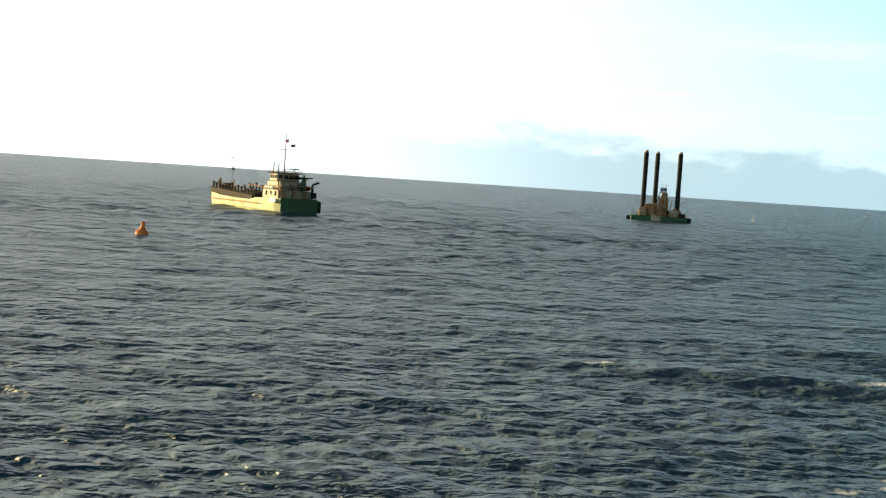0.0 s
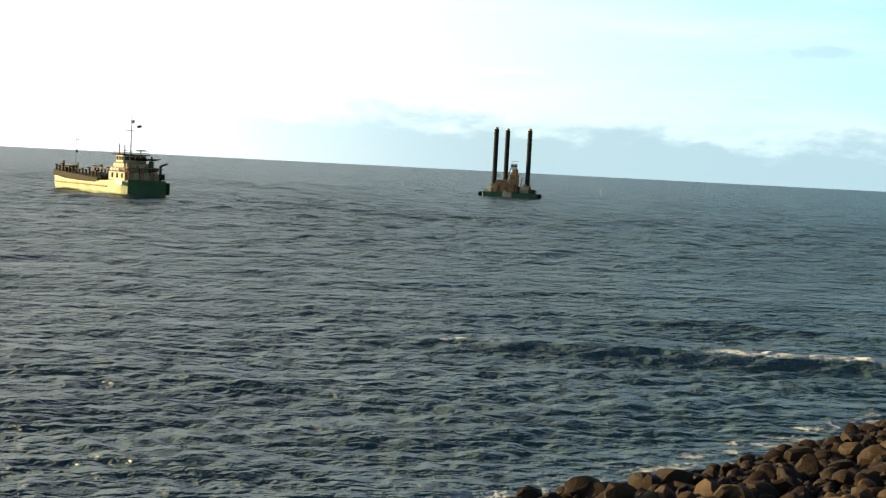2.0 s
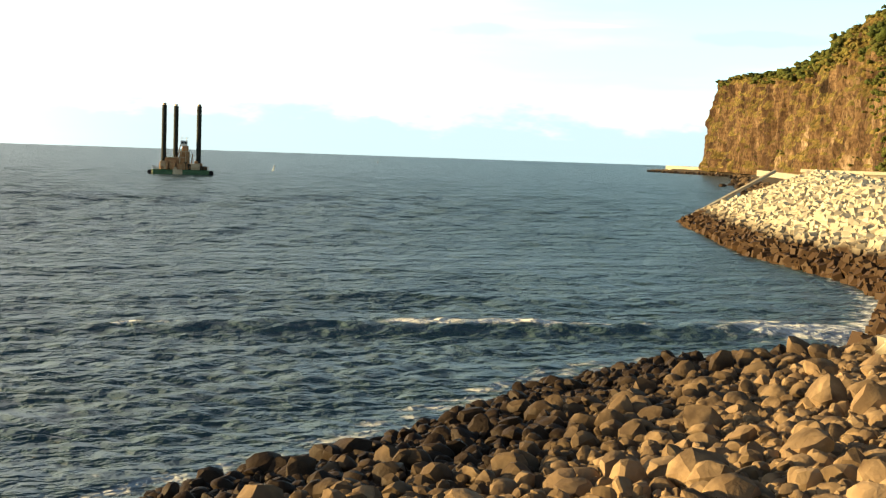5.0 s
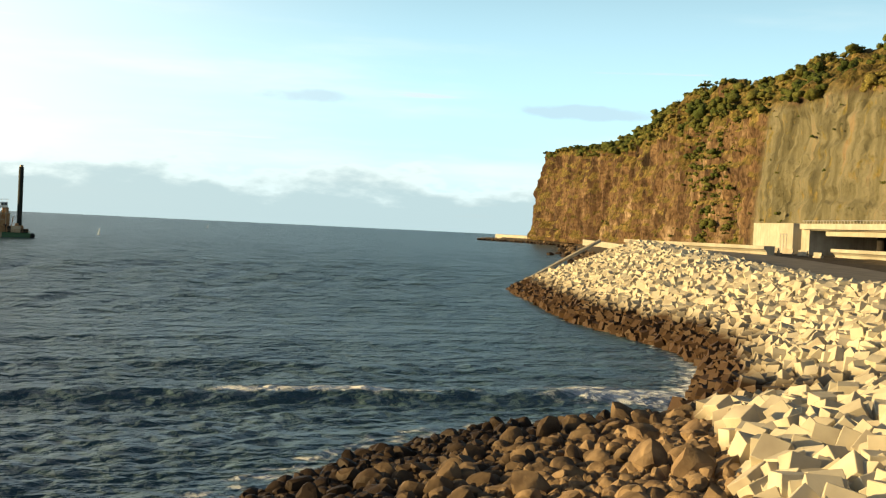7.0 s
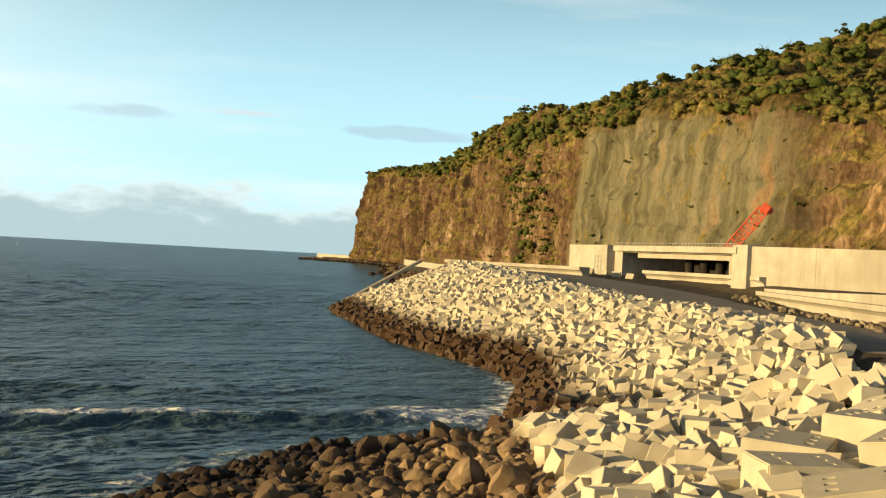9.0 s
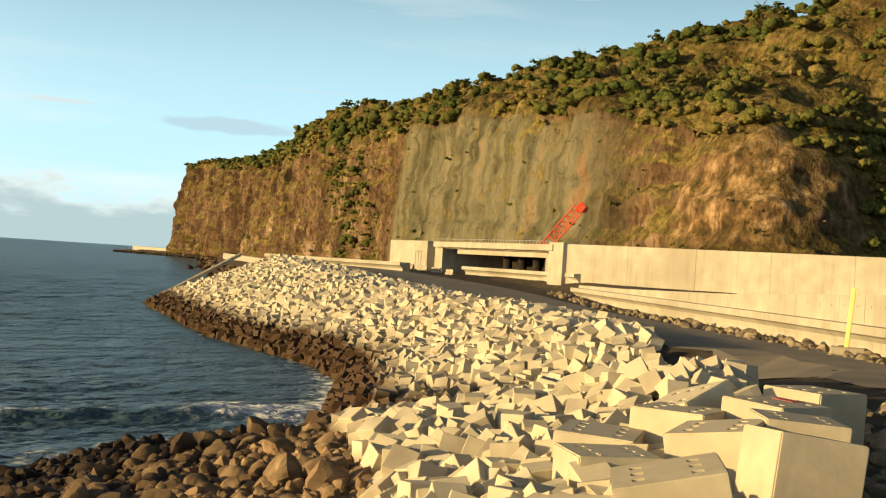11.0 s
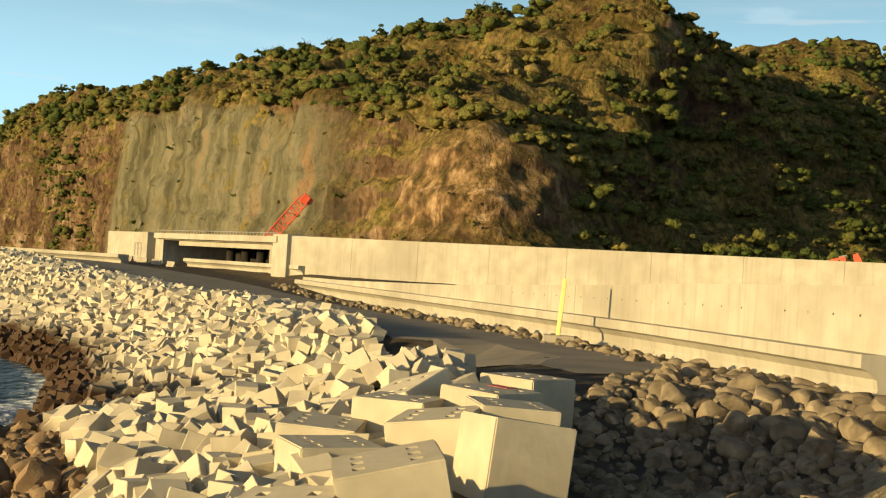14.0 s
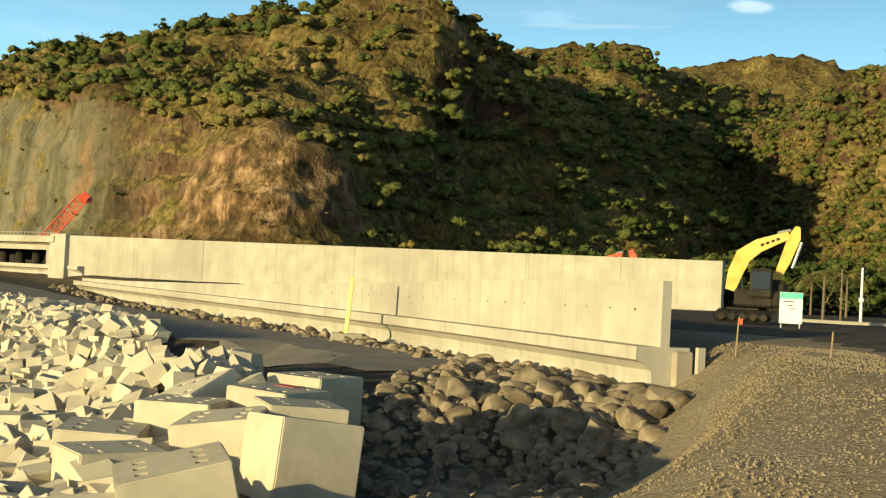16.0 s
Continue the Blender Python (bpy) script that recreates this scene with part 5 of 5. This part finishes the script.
def jackup():
    """A jack-up work barge on three tall legs."""
    th = empty("jackup_barge", "jack-up work barge with three tall dark legs and rusty machinery", "barge")
    one("pontoon", M["hull_green"], lambda bm: box(bm, (20, 17, 2.4), pose(0, 0, 0.6), 0.25), th, "dark green pontoon")
    for sgn in (-1, 1):
        one("fender", M["rubber"], lambda bm: tube(bm, (sgn * 10.6, -8.0, 0.7), (sgn * 10.6, 6.0, 0.7), 0.9, 12), th, "black rubber fender")
    one("bow_plate", M["cream"], lambda bm: box(bm, (3.4, 0.3, 2.0), pose(-1.0, -8.62, 0.9), 0.05), th, "cream painted plate")
    for x, y in ((-6.1, -3.0), (-2.3, 6.0), (6.1, -2.0)):
        leg = one("leg", M["leg_steel"], lambda bm: tube(bm, (x, y, -6), (x, y, 24.6), 0.85, 14), th)
        one("leg_cap", M["cream"], lambda bm: tube(bm, (x, y, 24.6), (x, y, 25.3), 0.6, 12), leg)
        for k in range(12):
            one("leg_ring", M["leg_steel"], lambda bm: tube(bm, (x, y, 3.6 + 1.75 * k), (x, y, 3.85 + 1.75 * k), 0.94, 14), leg)
        one("jack_house", M["rust"], lambda bm: box(bm, (2.9, 2.9, 2.6), pose(x, y, 3.0), 0.15), th, "rusty jacking frame")
    one("winch_house", M["rust"], lambda bm: box(bm, (5.0, 5.0, 4.2), pose(-3.2, -1.5, 3.9), 0.2), th)
    one("drill_tower", M["rust"], lambda bm: (box(bm, (3.4, 3.4, 6.5), pose(1.2, -2.0, 5.0), 0.25), box(bm, (2.2, 2.6, 2.2), pose(1.4, -2.0, 9.2), 0.2)), th, "rust-brown tower of machinery")
    one("control_cabin", M["white"], lambda bm: box(bm, (2.4, 2.4, 2.0), pose(0.9, -2.4, 11.2), 0.15), th)
    for k in range(2):
        one("window", M["glass"], lambda bm: box(bm, (0.9, 0.06, 0.8), pose(0.4 + 1.1 * k, -3.62, 11.4), 0.02), th)
    one("antenna", M["white"], lambda bm: (tube(bm, (0.2, -2, 12.2), (0.2, -2, 13.8), 0.07, 6), tube(bm, (1.8, -2, 12.2), (1.8, -2, 13.4), 0.07, 6), tube(bm, (-0.4, -2, 13.0), (2.6, -2, 13.2), 0.06, 6)), th)
    for k in range(6):
        a = radians(40 * k)
        one("brace", M["rust"], lambda bm: tube(bm, (-4.6 + 1.6 * k, -4.2, 1.8), (-3.4 + 1.5 * k, -3.8, 6.0 + 0.7 * (k % 3)), 0.16, 6), th)
    jg = np.random.default_rng(9)
    for k in range(16):
        w, d, h = 0.8 + 1.4 * jg.random(), 0.8 + 1.2 * jg.random(), 0.8 + 2.4 * jg.random()
        px, pz = -6.5 + 12 * jg.random(), 1.8 + h / 2
        one("machinery", M[("rust", "cream", "deck_dark", "rust")[k % 4]], lambda bm: box(bm, (w, d, h), pose(px, -6.8 + 1.6 * jg.random(), pz), 0.08), th)
    for k in range(5):
        px = -2.2 + 1.3 * k
        one("tower_brace", M["cream" if k % 2 else "rust"], lambda bm: tube(bm, (px, -4.2, 1.8), (px * 0.5 + 0.8, -3.6, 10.5 - 1.1 * (k % 3)), 0.17, 6), th)
    one("platform", M["cream"], lambda bm: box(bm, (4.6, 3.6, 0.25), pose(0.8, -2.2, 8.3), 0.04), th)
    one("platform", M["cream"], lambda bm: box(bm, (5.6, 4.2, 0.25), pose(-1.6, -2.2, 6.1), 0.04), th)
    one("container", M["cream"], lambda bm: box(bm, (3.0, 2.2, 2.3), pose(5.2, -6.4, 2.95), 0.06), th)
    one("skip", M["deck_dark"], lambda bm: box(bm, (2.6, 2.0, 1.4), pose(8.0, -5.4, 2.5), 0.06), th)
    rails(th, "rail", [(-9.8, -8.3, 1.8), (9.8, -8.3, 1.8)], 1.1, M["rust"], 0.05, 2.4)
    th.matrix_world = pose(50.0, 455.0, 0.0, 0, 0, -8)


jackup()


def buoy(name, x, y, s, mt, label, tall):
    th = empty(name, label, "buoy")
    one("float", mt, lambda bm: (tube(bm, (0, 0, -0.5), (0, 0, 0.35), 0.9, 20), tube(bm, (0, 0, 0.35), (0, 0, 0.7), 0.9, 20, 0.45)), th)
    one("tower", mt, lambda bm: tube(bm, (0, 0, 0.7), (0, 0, tall), 0.42, 14, 0.22), th)
    one("top_mark", mt, lambda bm: bmesh.ops.create_icosphere(bm, subdivisions=2, radius=0.3, matrix=pose(0, 0, tall + 0.15)), th)
    th.matrix_world = pose(x, y, 0.0, 4, 6, 0) @ Matrix.Scale(s, 4)


buoy("buoy", -50.6, 163.0, 1.0, M["orange"], "orange navigation buoy with a conical tower", 1.35)
# a plain buoy shape stands in for a small distant sailboat
buoy("buoy", 106.0, 577.0, 0.75, M["white"], "white buoy shape standing for a small far sailboat", 3.4)
buoy("buoy", 323.0, 1192.0, 0.9, M["white"], "white buoy far out near the point", 3.4)


# ---- machines ----
def crane():
    """A lattice boom that leans over the wall from a crawler crane behind the portal."""
    th = empty("crawler_crane", "red lattice-boom crawler crane working behind the concrete portal", "crane")
    a, b, w = Vector((0, 0, 2.5)), Vector((8.6, 0, 13.6)), 1.0
    ax = (b - a).normalized()
    side = [Vector((0, w, 0)), ax.cross(Vector((0, 1, 0))) * w]
    cor = [(side[0] * sx + side[1] * sy) for sx, sy in ((1, 1), (1, -1), (-1, -1), (-1, 1))]
    for c in cor:
        one("boom_chord", M["red_steel"], lambda bm: tube(bm, a + c, b + c, 0.13, 8), th)
    n = 11
    for k in range(n):
        p, q = a.lerp(b, k / n), a.lerp(b, (k + 1) / n)
        for i in range(4):
            c, d = cor[i], cor[(i + 1) % 4]
            one("boom_lacing", M["red_steel"], lambda bm: tube(bm, p + c, q + d, 0.075, 6), th)
            one("boom_lacing", M["red_steel"], lambda bm: tube(bm, q + c, q + d, 0.075, 6), th)
    one("boom_head", M["red_steel"], lambda bm: (box(bm, (1.8, 2.2, 1.6), pose(b.x + 0.4, 0, b.z + 0.3, 0, -55, 0), 0.1), tube(bm, (b.x + 1.2, -0.5, b.z), (b.x + 1.2, 0.5, b.z), 0.7, 14)), th)
    one("body", M["red_steel"], lambda bm: box(bm, (4.4, 3.4, 2.6), pose(-0.6, 0, 2.9), 0.2), th)
    for sgn in (-1, 1):
        one("crawler_track", M["rubber"], lambda bm: box(bm, (5.4, 1.0, 1.2), pose(0.2, sgn * 2.0, 0.62), 0.35), th)
    th.matrix_world = pose(172.6, 163.8, 8.5, 0, 0, -47)


crane()


def excavator(paint, label, where, boom, arm, bucket_at):
    """Tracks, turning body with a cab, bent boom, arm and bucket, in the plane of x and z."""
    th = empty("excavator", label, "excavator")
    for sgn in (-1, 1):
        tr = one("track", M["rubber"], lambda bm: box(bm, (3.9, 0.6, 0.9), pose(0.6, sgn * 1.2, 0.46), 0.35), th)
        for k in range(5):
            one("roller", M["deck_dark"], lambda bm: tube(bm, (-0.8 + 0.7 * k, sgn * 1.52, 0.42), (-0.8 + 0.7 * k, sgn * 1.56, 0.42), 0.24, 12), tr)
    one("undercarriage", M["deck_dark"], lambda bm: box(bm, (2.2, 2.0, 0.5), pose(0.6, 0, 0.8), 0.08), th)
    # body coloured near black in place of the shade it stands in
    one("engine_house", M["deck_dark"], lambda bm: box(bm, (2.6, 2.6, 1.2), pose(1.3, 0.1, 1.75), 0.15), th)
    one("counterweight", M["deck_dark"], lambda bm: box(bm, (0.7, 2.7, 1.1), pose(2.8, 0.1, 1.7), 0.2), th)
    cab = one("cab", M["deck_dark"], lambda bm: box(bm, (1.5, 1.1, 2.0), pose(1.75, -0.95, 2.75), 0.15), th)
    for sgn, sx in ((-1, 1.2), ):
        one("cab_window", M["glass"], lambda bm: box(bm, (sx, 0.04, 1.2), pose(1.75, -1.52, 2.95), 0.02), cab)

    def beam(bm, pts, w):
        p = [Vector((x, 0, z)) for x, z, _ in pts]
        rows = []
        for k, (c, (_, _, t)) in enumerate(zip(p, pts)):
            d = (p[min(k + 1, len(p) - 1)] - p[max(k - 1, 0)]).normalized()
            nn = Vector((-d.z, 0, d.x))
            rows.append([bm.verts.new(c + nn * t * sy + Vector((0, sx * w, 0))) for sx, sy in ((1, 1), (-1, 1), (-1, -1), (1, -1))])
        for a, b in zip(rows[:-1], rows[1:]):
            for i in range(4):
                bm.faces.new((a[i], a[(i + 1) % 4], b[(i + 1) % 4], b[i]))
        bm.faces.new(rows[0][::-1])
        bm.faces.new(rows[-1])
        bmesh.ops.recalc_face_normals(bm, faces=bm.faces)

    one("boom", paint, lambda bm: beam(bm, boom, 0.3), th)
    one("arm", paint, lambda bm: beam(bm, arm, 0.24), th)
    bx, bz = bucket_at
    one("bucket", M["deck_dark"], lambda bm: (box(bm, (1.25, 1.3, 2.3), pose(bx + 0.1, 0, bz - 1.0, 0, 6, 0), 0.3), *[box(bm, (0.1, 0.12, 0.3), pose(bx - 0.35, -0.45 + 0.3 * k, bz - 2.2)) for k in range(4)]), th)
    k1, k2 = boom[1], boom[-2]
    one("boom_cylinder", M["steel"], lambda bm: tube(bm, (boom[0][0] + 0.9, 0.4, boom[0][1] - 0.2), (k1[0] + 0.3, 0.4, k1[1] - 0.3), 0.11, 8), th)
    one("arm_cylinder", M["steel"], lambda bm: tube(bm, (k2[0], 0, k2[1] + 0.45), (boom[-1][0] + 0.1, 0, boom[-1][1] + 0.35), 0.10, 8), th)
    one("bucket_cylinder", M["steel"], lambda bm: tube(bm, (arm[1][0] + 0.5, -0.05, arm[1][1] - 0.3), (arm[2][0] + 0.5, -0.05, arm[2][1] - 0.5), 0.12, 8), th)
    for k in range(4):
        one("lettering_bar", M["deck_dark"], lambda bm: box(bm, (0.24, 0.02, 0.17), pose(1.75 + 0.34 * k, -0.305, 5.42 + 0.14 * k, 0, -23, 0), 0.004), th)
    th.matrix_world = where
    return th


BOOM = [(-0.3, 2.2, 0.34), (0.0, 3.4, 0.5), (0.5, 4.6, 0.55), (1.5, 5.35, 0.46), (2.7, 5.85, 0.34), (3.5, 6.15, 0.26)]
ARM = [(4.05, 6.75, 0.16), (3.85, 6.0, 0.42), (3.3, 4.4, 0.36), (2.7, 2.9, 0.22)]
az_e = radians(78.35)
excavator(M["yellow"], "yellow tracked excavator with a raised boom and black bucket", pose(82 * math.sin(az_e), 82 * math.cos(az_e), 8.5, 0, 0, -78) @ Matrix.Scale(0.93, 4), BOOM, ARM, (2.75, 2.9))
az_o = radians(71.9)
excavator(M["red_steel"], "orange-red tracked excavator half hidden behind the retaining wall", pose(168 * math.sin(az_o), 168 * math.cos(az_o), 8.5, 0, 0, -74) @ Matrix.Scale(1.08, 4),
          BOOM, [(4.55, 6.75, 0.3), (4.9, 5.9, 0.45), (5.6, 4.2, 0.34), (6.0, 2.6, 0.22)], (6.0, 2.5))


# ---- small things on the site ----
def spot(az, d):
    return d * math.sin(radians(az)), d * math.cos(radians(az))


def on_ground(az, d):
    x, y = spot(az, d)
    return x, y, float(ground_z(x, y))


x, y, z = on_ground(60.85, 77.5)
post = empty("marker_post", "tall pale yellow marker post in a concrete foot", "post")
one("pole", M["yellow_stripe"], lambda bm: box(bm, (0.26, 0.2, 3.7), pose(0.05, 0, 2.15, 0, 4, 0), 0.03), post)
one("foot", M["concrete_old"], lambda bm: box(bm, (2.0, 0.9, 0.5), pose(0, 0, 0.2), 0.06), post)
post.matrix_world = pose(x, y, z + 0.15, 0, 0, -60)

x, y, z = on_ground(80.85, 72.0)
sign = empty("site_board", "white site information board with a green heading strip", "sign")
one("board", M["white"], lambda bm: box(bm, (1.25, 0.06, 1.75), pose(0, 0, 1.15), 0.01), sign)
one("heading", M["sign_green"], lambda bm: box(bm, (1.23, 0.02, 0.36), pose(0, -0.045, 1.83)), sign, "green heading strip")
for k, w in enumerate((0.8, 0.35, 0.35)):
    one("text_bar", M["deck_dark"], lambda bm: box(bm, (w * 0.7, 0.012, 0.05), pose(-0.15 + 0.12 * k, -0.04, 1.5 - 0.2 * k)), sign)
for sgn in (-1, 1):
    one("leg", M["steel"], lambda bm: tube(bm, (sgn * 0.5, 0.06, -0.2), (sgn * 0.5, 0.06, 2.0), 0.04, 8), sign)
sign.matrix_world = pose(x, y, z, 0, 0, -80)

for az, d, h, tag in ((78.6, 54.0, 1.6, True), (82.7, 47.0, 0.95, False)):
    x, y, z = on_ground(az, d)
    st = empty("survey_stake", "wooden survey stake with a red tag" if tag else "bare wooden survey stake in the gravel", "stake")
    one("stick", M["wood"], lambda bm: box(bm, (0.06, 0.05, h + 0.3), pose(0, 0, h / 2 - 0.1), 0.008), st)
    if tag:
        one("tag", M["red_steel"], lambda bm: box(bm, (0.20, 0.03, 0.24), pose(0.06, -0.04, h - 0.12), 0.005), st)
    st.matrix_world = pose(x, y, z, 0, 3, -78)

for az, d, h, r, mt in ((83.75, 105.0, 4.5, 0.13, M["white"]), (82.9, 118.0, 4.6, 0.12, M["bark"])):
    x, y, z = on_ground(az, d)
    p = empty("utility_pole", "slim white-painted pole beside the palms" if mt == M["white"] else "slim dark wooden pole beside the palms", "pole")
    one("shaft", mt, lambda bm: tube(bm, (0, 0, -0.3), (0, 0, h), r, 10, r * 0.7), p)
    one("collar", mt, lambda bm: tube(bm, (0, 0, h * 0.4), (0, 0, h * 0.46), r * 1.7, 10), p)
    p.matrix_world = pose(x, y, z, 0, 0, 0)

# a low pale kerb by the trees, and jersey barriers by the portal
x, y, z = on_ground(83.2, 100.0)
b_ = one("kerb", M["concrete"], lambda bm: box(bm, (7.0, 0.4, 0.35), pose(0, 0, 0.06), 0.05))
b_.matrix_world = pose(x, y, z, 0, 0, -80)
tagged(b_, "low pale concrete kerb beside the trees", "kerb", kind="structure")


def barrier():
    th = empty("road_barrier", "grey concrete road barrier set across the access road", "barrier", "barriers by the portal")
    one("body", M["concrete_old"], lambda bm: (box(bm, (2.6, 0.6, 0.35), pose(0, 0, 0.17), 0.04), box(bm, (2.6, 0.3, 0.6), pose(0, 0, 0.6), 0.05)), th)
    for sgn in (-1, 1):
        one("end_socket", M["dark"], lambda bm: box(bm, (0.05, 0.16, 0.4), pose(sgn * 1.31, 0, 0.5)), th)
    return th


first = barrier()
for k in range(5):
    x, y = 141.0 + 1.9 * k, 152 + 5.6 * k
    m = pose(x, y, float(ground_z(x, y)) + 0.2, 0, 0, 75 + 6 * (k % 3))
    if k == 0:
        first.matrix_world = m
    else:
        copy_thing(first, m)


# ---- trees ----
def tree(x, y, z, h, r, seed, label):
    g = np.random.default_rng(seed)
    th = empty("tree", label, "tree", "trees on the ridge")

    def wood_(bm):
        tube(bm, (0, 0, -1.0), (0.1 * h * g.normal() * 0.3, 0, h * 0.55), 0.05 * h, 8, 0.03 * h)
        for k in range(5):
            a = g.random() * 6.28
            tube(bm, (0, 0, h * (0.3 + 0.06 * k)), (r * 0.6 * math.cos(a), r * 0.6 * math.sin(a), h * (0.6 + 0.08 * k)), 0.022 * h, 6, 0.008 * h)

    one("trunk", M["bark"], wood_, th)
    n = 16
    c = np.c_[g.normal(size=(n, 2)) * r * 0.36, h * (0.30 + 0.15 * g.normal(size=n))]
    ob = new("crown", bushes("crown", c, np.full(n, r * 0.34) * (0.6 + 0.7 * g.random(n)), 40, g, M["tree_leaf"], 0.3 + 0.2 * g.normal(size=n), 0.2))
    ob.parent = th
    th.location = (x, y, z - 0.22 * h)


top_row = hill[72 + 46]
top_az = np.degrees(np.arctan2(top_row[:, 0], top_row[:, 1]))
for k, (az, h, r) in enumerate(((32.6, 5, 4), (36.4, 7, 5), (37.3, 6, 5), (42.6, 5, 4), (44.0, 5, 4), (46.2, 6, 4), (47.0, 6, 4.5), (48.2, 5.5, 4), (49.3, 5, 3), (51.4, 5, 3.5), (53.4, 5, 4), (55.9, 8.5, 5), (56.6, 5, 4), (59.0, 4, 4), (63.0, 4, 4), (65.3, 4, 4))):
    i = int(np.argmin(np.abs(top_az - az)))
    # the highest row of the hill at that place
    col = hill[72:122, i]
    q = col[int(np.argmax((col[:, 2] - 10) / np.hypot(col[:, 0], col[:, 1])))]
    tree(q[0], q[1], q[2], h, r, 200 + k, "dark green tree standing on the skyline of the hill")


def palm(x, y, z, h, seed):
    g = np.random.default_rng(seed)
    th = empty("palm_tree", "coconut palm with drooping yellow-green fronds", "palm tree", "palms by the site entrance")
    one("trunk", M["bark"], lambda bm: [tube(bm, (0.03 * k, 0, h * k / 6 - 0.2), (0.03 * (k + 1), 0, h * (k + 1) / 6 - 0.18), 0.17 - 0.012 * k, 10, 0.155 - 0.012 * k) for k in range(6)], th)
    for k in range(22):
        a, lift, ln = k * 2.4 + g.random(), 0.9 - 1.5 * g.random(), 2.3 + 0.7 * g.random()
        vs, fs = [], []
        for i in range(13):
            t = i / 12
            rr, zz = ln * t * 0.92, ln * (lift * t - 0.95 * t * t)
            for sgn in (-1, 1):
                w = 0.62 * math.sin(math.pi * min(1, t * 0.9 + 0.08))
                b0 = len(vs)
                tx, tz = 0.10, -0.20
                for dr_, dw, dz in ((-0.05, 0, 0), (0.05, 0, 0), (0.22, w, tz * 1.4)):
                    px, py = rr + dr_, sgn * dw
                    vs.append((px * math.cos(a) - py * math.sin(a), px * math.sin(a) + py * math.cos(a), zz + dz + h))
                fs.append((b0, b0 + 1, b0 + 2))
        ob = new("frond", mesh_of("frond", vs, fs, M["frond"]))
        ob.parent = th
    th.location = (x, y, z)


for k, (az, d, h) in enumerate(((82.15, 122.0, 4.4), (83.1, 150.0, 4.8), (81.6, 160.0, 4.4))):
    palm(*on_ground(az, d), h, 300 + k)


# trees and bushes that close the site behind the machines
g = np.random.default_rng(44)
cs, rs = [], []
for k in range(210):
    a = radians(63.5) + g.random() * radians(24)
    d0 = 168 + 75 * g.random() if a < radians(79.3) else 166 + 70 * g.random()
    h = (3.0 + 5.5 * g.random()) * (0.55 + 0.45 * min(1.0, max(0.0, (math.degrees(a) - 64) / 6)))
    for _ in range(8):
        q = g.normal(size=3)
        cs.append((d0 * math.sin(a) + 1.7 * q[0], d0 * math.cos(a) + 1.7 * q[1], 8.2 + h * (0.2 + 0.75 * g.random())))
        rs.append(1.1 + 1.0 * g.random())
tint = np.repeat(0.5 + 0.3 * g.normal(size=210), 8) + 0.1 * g.normal(size=1680)
tagged(new("hedge", bushes("hedge", np.array(cs), np.array(rs), 80, g, M["tree_leaf"], tint)), "belt of green trees and bushes behind the retaining wall", "bushes", kind="stuff")

# loose gravel on the bank
g = np.random.default_rng(55)
px, py = 14 + 42 * g.random(30000), -6 + 20 * g.random(30000)
t, _ = signed(TOE, px, py)
k = (t > 0.2) & (t < 9)
px, py = px[k][:12000], py[k][:12000]
pz = ground_z(px, py)
pv, pf = rock_shape(7, 1)
vs, fs = [], []
for i in range(len(px)):
    s = 0.04 + 0.06 * g.random() ** 3 + 0.03 * g.random()
    vs.append(pv @ turn_matrix(g, 1.5).T * s + [px[i], py[i], pz[i] + 0.02])
    fs.append(pf + i * len(pv))
tagged(new("gravel_stones", mesh_of("gravel_stones", np.vstack(vs), np.vstack(fs), M["gravel"])), "loose crushed gravel on the bank", "gravel", kind="stuff")
